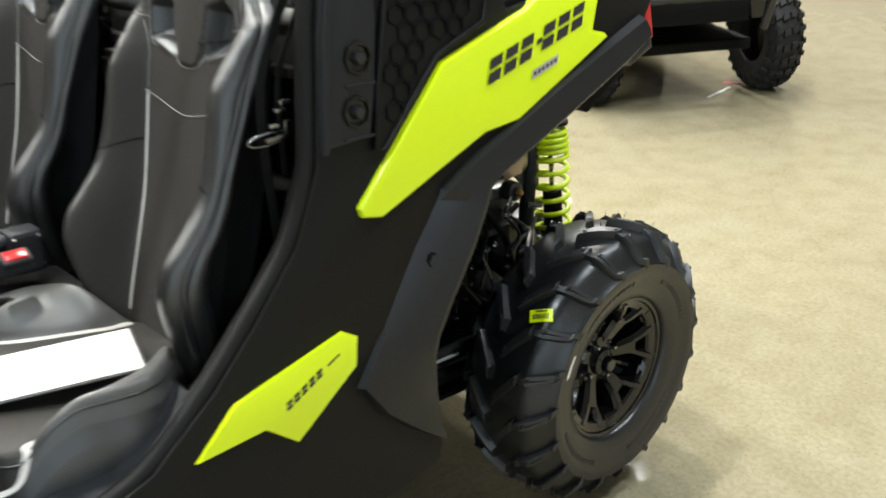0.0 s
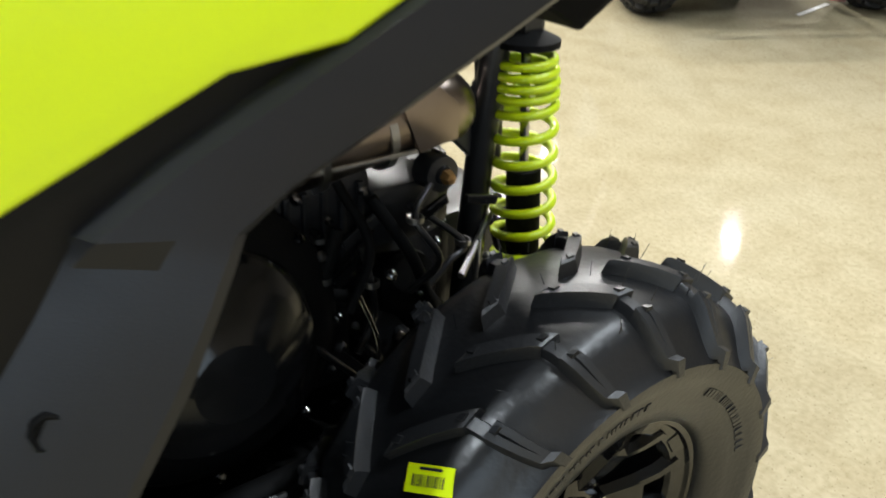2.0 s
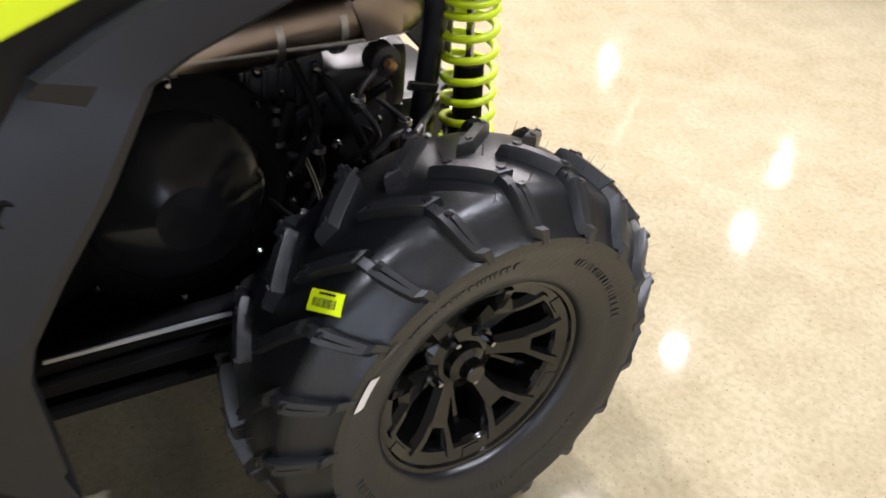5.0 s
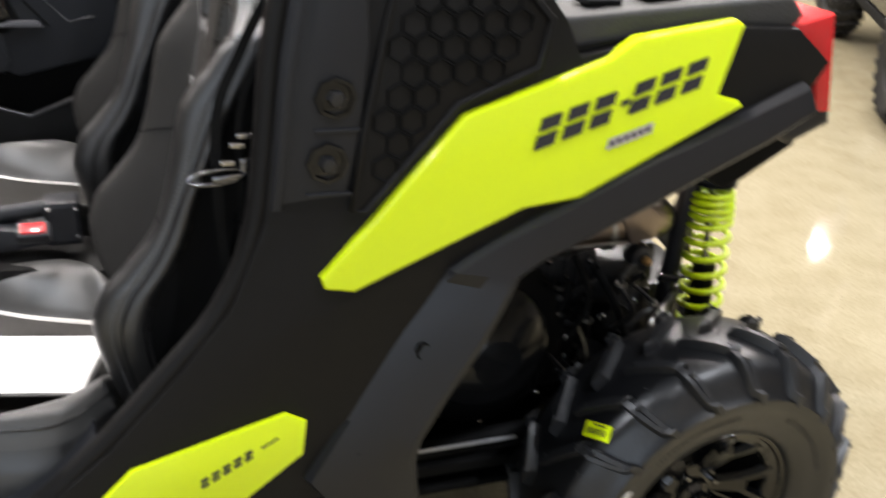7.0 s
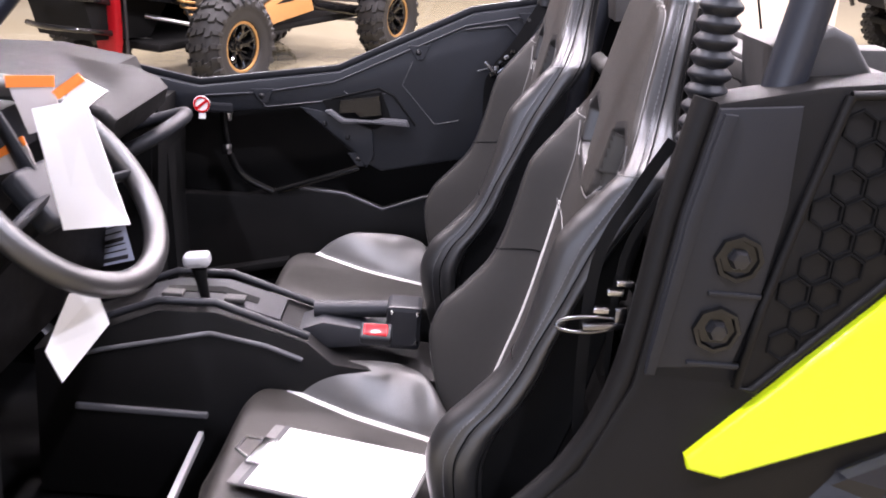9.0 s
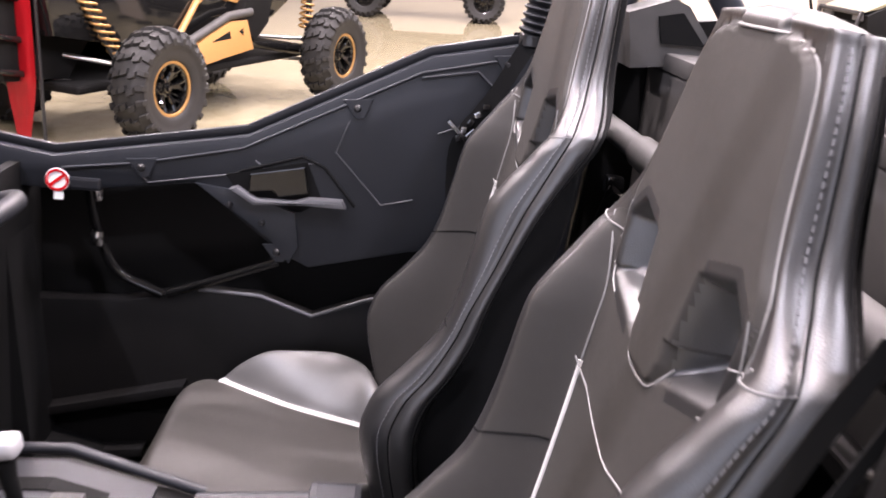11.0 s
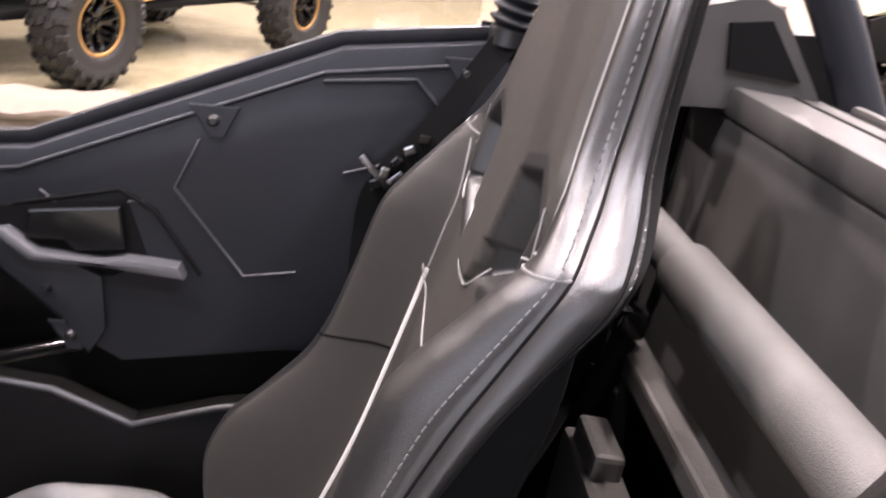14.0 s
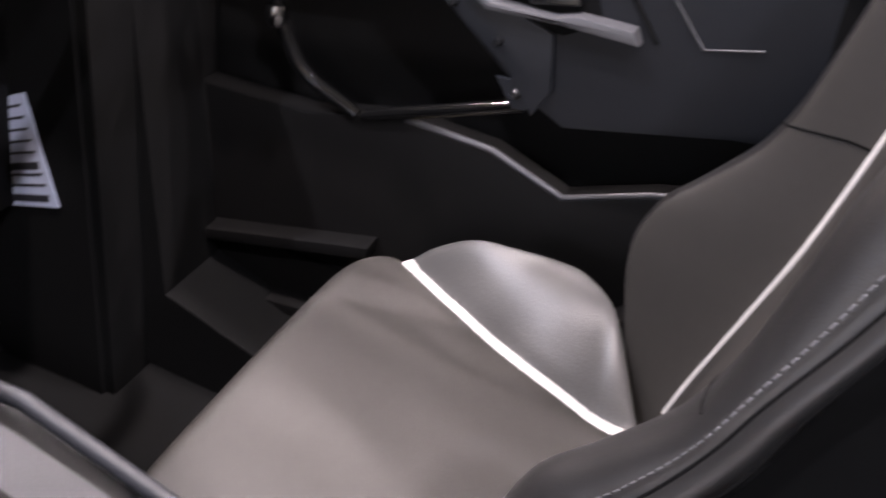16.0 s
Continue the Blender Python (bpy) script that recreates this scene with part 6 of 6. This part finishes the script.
part("nose_shell", prism([(-0.75, 0.46), (-0.85, 0.8), (-0.75, 1.15), (-0.15, 1.35), (0.12, 0.8), (-0.2, 0.42)], -1.2, -0.62, bevel=0.03), DULL, gold, smooth=40)
for dz in (0.5, 0.72, 0.98):
    part("bumper_tube", sweep(smooth_path([(-0.6, -0.6, dz), (-0.62, -0.86, dz + 0.05), (-0.9, -0.95, dz + 0.06), (-1.18, -0.86, dz + 0.05)], 5), 0.022, 10), GLOSS, gold, smooth=60)
part("nose_lamp", box(-0.66, -0.62, -0.62, -0.48, 0.95, 1.05, 0.012), LEDGE, gold)
part("body_panel", prism([(0.45, 1.1), (1.15, 0.92), (1.5, 0.85), (1.7, 1.3), (1.3, 1.4), (0.5, 1.38)], -0.43, -0.40, bevel=0.01), TAN, gold, "copper body panel", smooth=40)
part("rear_panel", prism([(1.35, 0.75), (1.55, 0.55), (1.75, 0.7), (1.95, 1.35), (1.75, 1.4)], -0.42, -0.32, bevel=0.02), DULL, gold, smooth=40)
part("floor_tray", box(-1.3, -0.35, -0.4, 2.3, 0.36, 0.42, 0.02), DULL, gold)
for y0, y1 in ((-0.32, -0.02), (gl + 0.32, gl + 0.05)):
    part("damper", sweep([(-0.45, y0, 1.15), (-0.32, y1, 0.52)], 0.028, 14), STEEL, gold, smooth=60)
    hl = [Vector((-0.45, y0, 1.15)).lerp(Vector((-0.34, y1, 0.6)), a) + Vector((0.055 * math.cos(a * 70), 0.055 * math.sin(a * 70), 0)) for a in np.linspace(0, 1, 170)]
    part("coil_spring", sweep(hl, 0.011, 8), GOLD, gold, "gold coil spring", smooth=60)
for dz in (0.34, 0.52):
    part("radius_rod", sweep([(-0.25, 0.0, dz), (-0.8, -0.35, dz + 0.1)], 0.018, 10), ALU, gold, smooth=60)
    part("radius_rod", sweep([(-0.25, gl, dz), (-0.8, gl - 0.6, dz + 0.05)], 0.018, 10), ALU, gold, smooth=60)
part("trailing_arm", sweep([(-0.28, gl, 0.42), (-0.4, gl - 0.75, 0.55)], 0.05, 12), GLOSS, gold, smooth=60)
for pts in ([(-0.4, -0.1, 1.25), (-0.45, 0.8, 1.9), (-0.5, 1.4, 1.95), (-0.45, 2.2, 1.35)], [(-1.3, -0.1, 1.25), (-1.25, 0.8, 1.9), (-1.2, 1.4, 1.95), (-1.3, 2.2, 1.35)], [(-0.42, 1.55, 1.3), (-0.5, 1.4, 1.95), (-1.2, 1.4, 1.95), (-1.3, 1.55, 1.3)], [(-0.38, 0.62, 0.62), (-0.4, 0.9, 0.9), (-0.42, 1.3, 1.1), (-0.42, 1.6, 1.35)]):
    part("cage_tube", sweep(pts, 0.026, 10), TAN if pts[0][2] < 1 else STEEL, gold, smooth=60)
for xs in (-0.65, -1.1):
    part("seat", prism([(0.75, 0.6), (0.75, 0.75), (1.15, 0.75), (1.3, 1.4), (1.42, 1.4), (1.3, 0.6)], xs - 0.2, xs + 0.2, bevel=0.03), GLOSSVIN, gold, smooth=40)
part("amber_marker", box(-0.405, -0.39, -0.2, -0.13, 1.12, 1.18, 0.004), ORANGE, gold)


def simple_buggy(name, label, m, length, R, body, accent, seed=0, bonnet=None):
    """A parked side-by-side seen from afar."""
    ob = thing(name, label, "off-road vehicle", m)
    for y0 in (0.0, length):
        for flip, x0 in ((False, 0.0), (True, -1.2)):
            wheel(ob, x0, y0, R - 0.006, flip, R, 0.12, 0.17, "block", 22, hairs=False, turn=seed + y0)
    part("body_shell", prism([(-0.45, 0.55), (-0.5, 0.9), (-0.2, 1.05), (0.55, 1.1), (0.6, 0.75), (1.3, 0.72), (1.4, 1.12), (length + 0.45, 1.15), (length + 0.5, 0.8), (length + 0.1, 0.62), (1.3, 0.42), (0.5, 0.42)], -1.2, -0.26, bevel=0.03), body, ob, smooth=40)
    part("floor_tray", box(-1.2, -0.25, -0.3, length + 0.2, 0.33, 0.4, 0.02), DULL, ob)
    part("bonnet", prism([(-0.55, 0.92), (-0.2, 1.08), (0.55, 1.14), (0.55, 1.06), (-0.3, 0.98)], -1.15, -0.3, bevel=0.02), bonnet or body, ob, smooth=40)
    part("bumper", sweep([(-0.3, -0.52, 0.5), (-0.3, -0.62, 0.72), (-0.3, -0.55, 0.92), (-1.15, -0.55, 0.92), (-1.15, -0.62, 0.72), (-1.15, -0.52, 0.5)], 0.025, 10), STEEL, ob, smooth=60)
    part("bumper_bar", sweep([(-0.3, -0.62, 0.72), (-1.15, -0.62, 0.72)], 0.025, 10), STEEL, ob, smooth=60)
    part("grille", box(-1.05, -0.4, -0.52, -0.48, 0.55, 0.82, 0.01), DULL, ob)
    for xs in (-0.42, -1.03):
        part("headlamp", box(xs - 0.08, xs + 0.08, -0.535, -0.49, 0.84, 0.9, 0.01), LEDGE, ob)
    part("accent_panel", prism([(0.62, 0.6), (1.3, 0.55), (1.38, 0.9), (1.2, 0.85), (0.7, 0.8)], -0.262, -0.24, bevel=0.008), accent, ob, smooth=40)
    for xs in (-0.3, -1.16):
        part("cage_tube", sweep([(xs, 0.35, 1.08), (xs, 0.85, 1.78), (xs, 1.6, 1.8), (xs, 1.75, 1.12)], 0.025, 10), STEEL, ob, smooth=60)
    for xs in (-0.52, -0.94):
        part("seat", prism([(0.8, 0.5), (0.8, 0.68), (1.2, 0.68), (1.3, 1.25), (1.42, 1.25), (1.35, 0.5)], xs - 0.18, xs + 0.18, bevel=0.03), GLOSSVIN, ob, smooth=40)
    return ob


tm, tl = rig(-1.42, 4.15, -3.25, 5.2)
simple_buggy("parked_buggy", "black side-by-side vehicle with a red trim panel parked on the floor", tm, 2.1, 0.35, GLOSS, REDPAINT, 0.4)
cm, cl = rig(-8.47, 4.3, -8.6, 6.2)
simple_buggy("camouflage_buggy", "camouflage utility vehicle with a black bumper parked on the floor", cm, 1.9, 0.34, DULL, CAMO, 0.8, bonnet=CAMO)
fm, fl = rig(-15.3, -1.45, -15.1, 0.45)
simple_buggy("distant_buggy", "black and red side-by-side vehicle far across the showroom", fm, 1.95, 0.35, GLOSS, REDPAINT, 0.1)
ym, yl = rig(-6.75, 5.9, -6.9, 7.8)
simple_buggy("camouflage_buggy", "second camouflage utility vehicle parked behind the first", ym, 1.9, 0.34, DULL, CAMO, 0.6, bonnet=CAMO)

flag = thing("banner_flag", "tall narrow red fabric banner on a weighted base", "flag", Matrix.Translation((-5.4, -3.42, 0)))
fb = bmesh.new()
rows_ = []
for k in range(25):
    z = 0.02 + 2.6 * k / 24
    half = 0.045 + 0.075 * sm(0.0, 0.5, z)
    wave = 0.03 * math.sin(z * 2.2)
    rows_.append([fb.verts.new((0.37 * s * half + wave * 0.3, 0.93 * s * half + wave + 0.012 * math.sin(9 * s + z * 3), z)) for s in np.linspace(-1, 1, 9)])
for p, q in zip(rows_, rows_[1:]):
    for i in range(8):
        fb.faces.new((p[i], p[i + 1], q[i + 1], q[i]))
bmesh.ops.solidify(fb, geom=fb.faces[:], thickness=0.004)
part("cloth", fb, REDPAINT, flag, "red cloth", smooth=60)
part("pole", sweep([(0.0, 0.14, 0.0), (0.0, 0.15, 2.7)], 0.012, 10), STEEL, flag)
part("base_plate", box(-0.15, 0.15, -0.05, 0.3, 0.0, 0.012, 0.003), STEEL, flag)


def stone(m, sx, sy, sz, seed):
    bm = bmesh.new()
    bmesh.ops.create_cube(bm, size=1)
    bmesh.ops.subdivide_edges(bm, edges=bm.edges[:], cuts=14, use_grid_fill=True)
    for v in bm.verts:
        p = Vector((v.co.x * sx, v.co.y * sy, v.co.z * sz))
        q = Vector((p.x, p.y, p.z * 2.5)) + Vector((seed, seed * 0.7, 0))
        d = (noise.voronoi(q * 3.2)[0][0] - 0.3) * 0.16 + noise.fractal(q * 7, 1.0, 2.0, 4) * 0.02
        r = Vector((v.co.x * 2, v.co.y * 2, v.co.z * 2)).length
        p *= 1.0 - 0.12 * max(0.0, r - 1.25)
        v.co = p + Vector((d * 0.8, d * 0.5, d * 0.6)) if p.z > -0.3 * sz else p
    return link("stone_slab", bm, ROCK, smooth=30, m=m)


tagged(stone(Matrix.Translation((-4.52, -2.58, 0.09)) @ Matrix.Rotation(radians(98), 4, "Z"), 1.0, 0.4, 0.2, 3.0), "rough grey-tan stone slab lying before a wheel", "stone")
tagged(link("timber_pole", sweep([(-5.2, -2.2, 0.03), (-5.7, -2.04, 0.03), (-6.2, -1.88, 0.03)], 0.03, 10), WOOD, smooth=60), "pale round timber pole lying on the floor", "timber")

board2 = thing("display_banner", "white display banner with a faded vehicle picture", "banner", Matrix.Translation((-7.2, 2.1, 0)) @ Matrix.Rotation(radians(70), 4, "Z"))
part("panel", box(-0.65, 0.45, -0.015, 0.015, 0.12, 1.9, 0.004), BANNER, board2)
part("header_strip", box(-0.62, 0.42, -0.0185, -0.0155, 1.38, 1.6), GREYVIN, board2)
part("header_strip", box(-0.62, 0.42, -0.0185, -0.0155, 1.2, 1.32), FADED, board2)
for xx, zz, ww, hh in ((0.05, 0.75, 0.16, 0.28), (0.02, 0.55, 0.24, 0.12), (0.1, 0.95, 0.1, 0.12)):
    part("faded_picture", box(xx, xx + ww, -0.018, -0.0155, zz, zz + hh), FADED, board2)
for xx in (-0.55, 0.35):
    part("foot", box(xx - 0.03, xx + 0.03, -0.25, 0.25, 0.0, 0.12, 0.006), STEEL, board2)

tagged(link("floor_tape", box(-0.16, 0.16, -0.012, 0.012, 0.0, 0.0015), PAPER, m=pose(-1.53, 3.85, 0, 0, 0, 98)), "short strip of white tape on the floor", "tape")
tagged(link("floor_tape", box(-0.07, 0.07, -0.03, 0.03, 0.0, 0.0015), REDPAINT, m=pose(-1.60, 4.12, 0, 0, 0, 20)), "red tape mark on the floor", "tape")

for lx, ly in LAMPS:
    fx = thing("ceiling_lamp", "round high-bay ceiling lamp", "lamp", Matrix.Translation((lx, ly, CEIL)), group="showroom ceiling lamps")
    part("housing", lathe([(0.06, 0.0), (0.07, -0.2), (0.2, -0.33), (0.23, -0.40), (0.215, -0.40), (0.19, -0.34)], 24, axis="z"), ALU, fx, smooth=40)
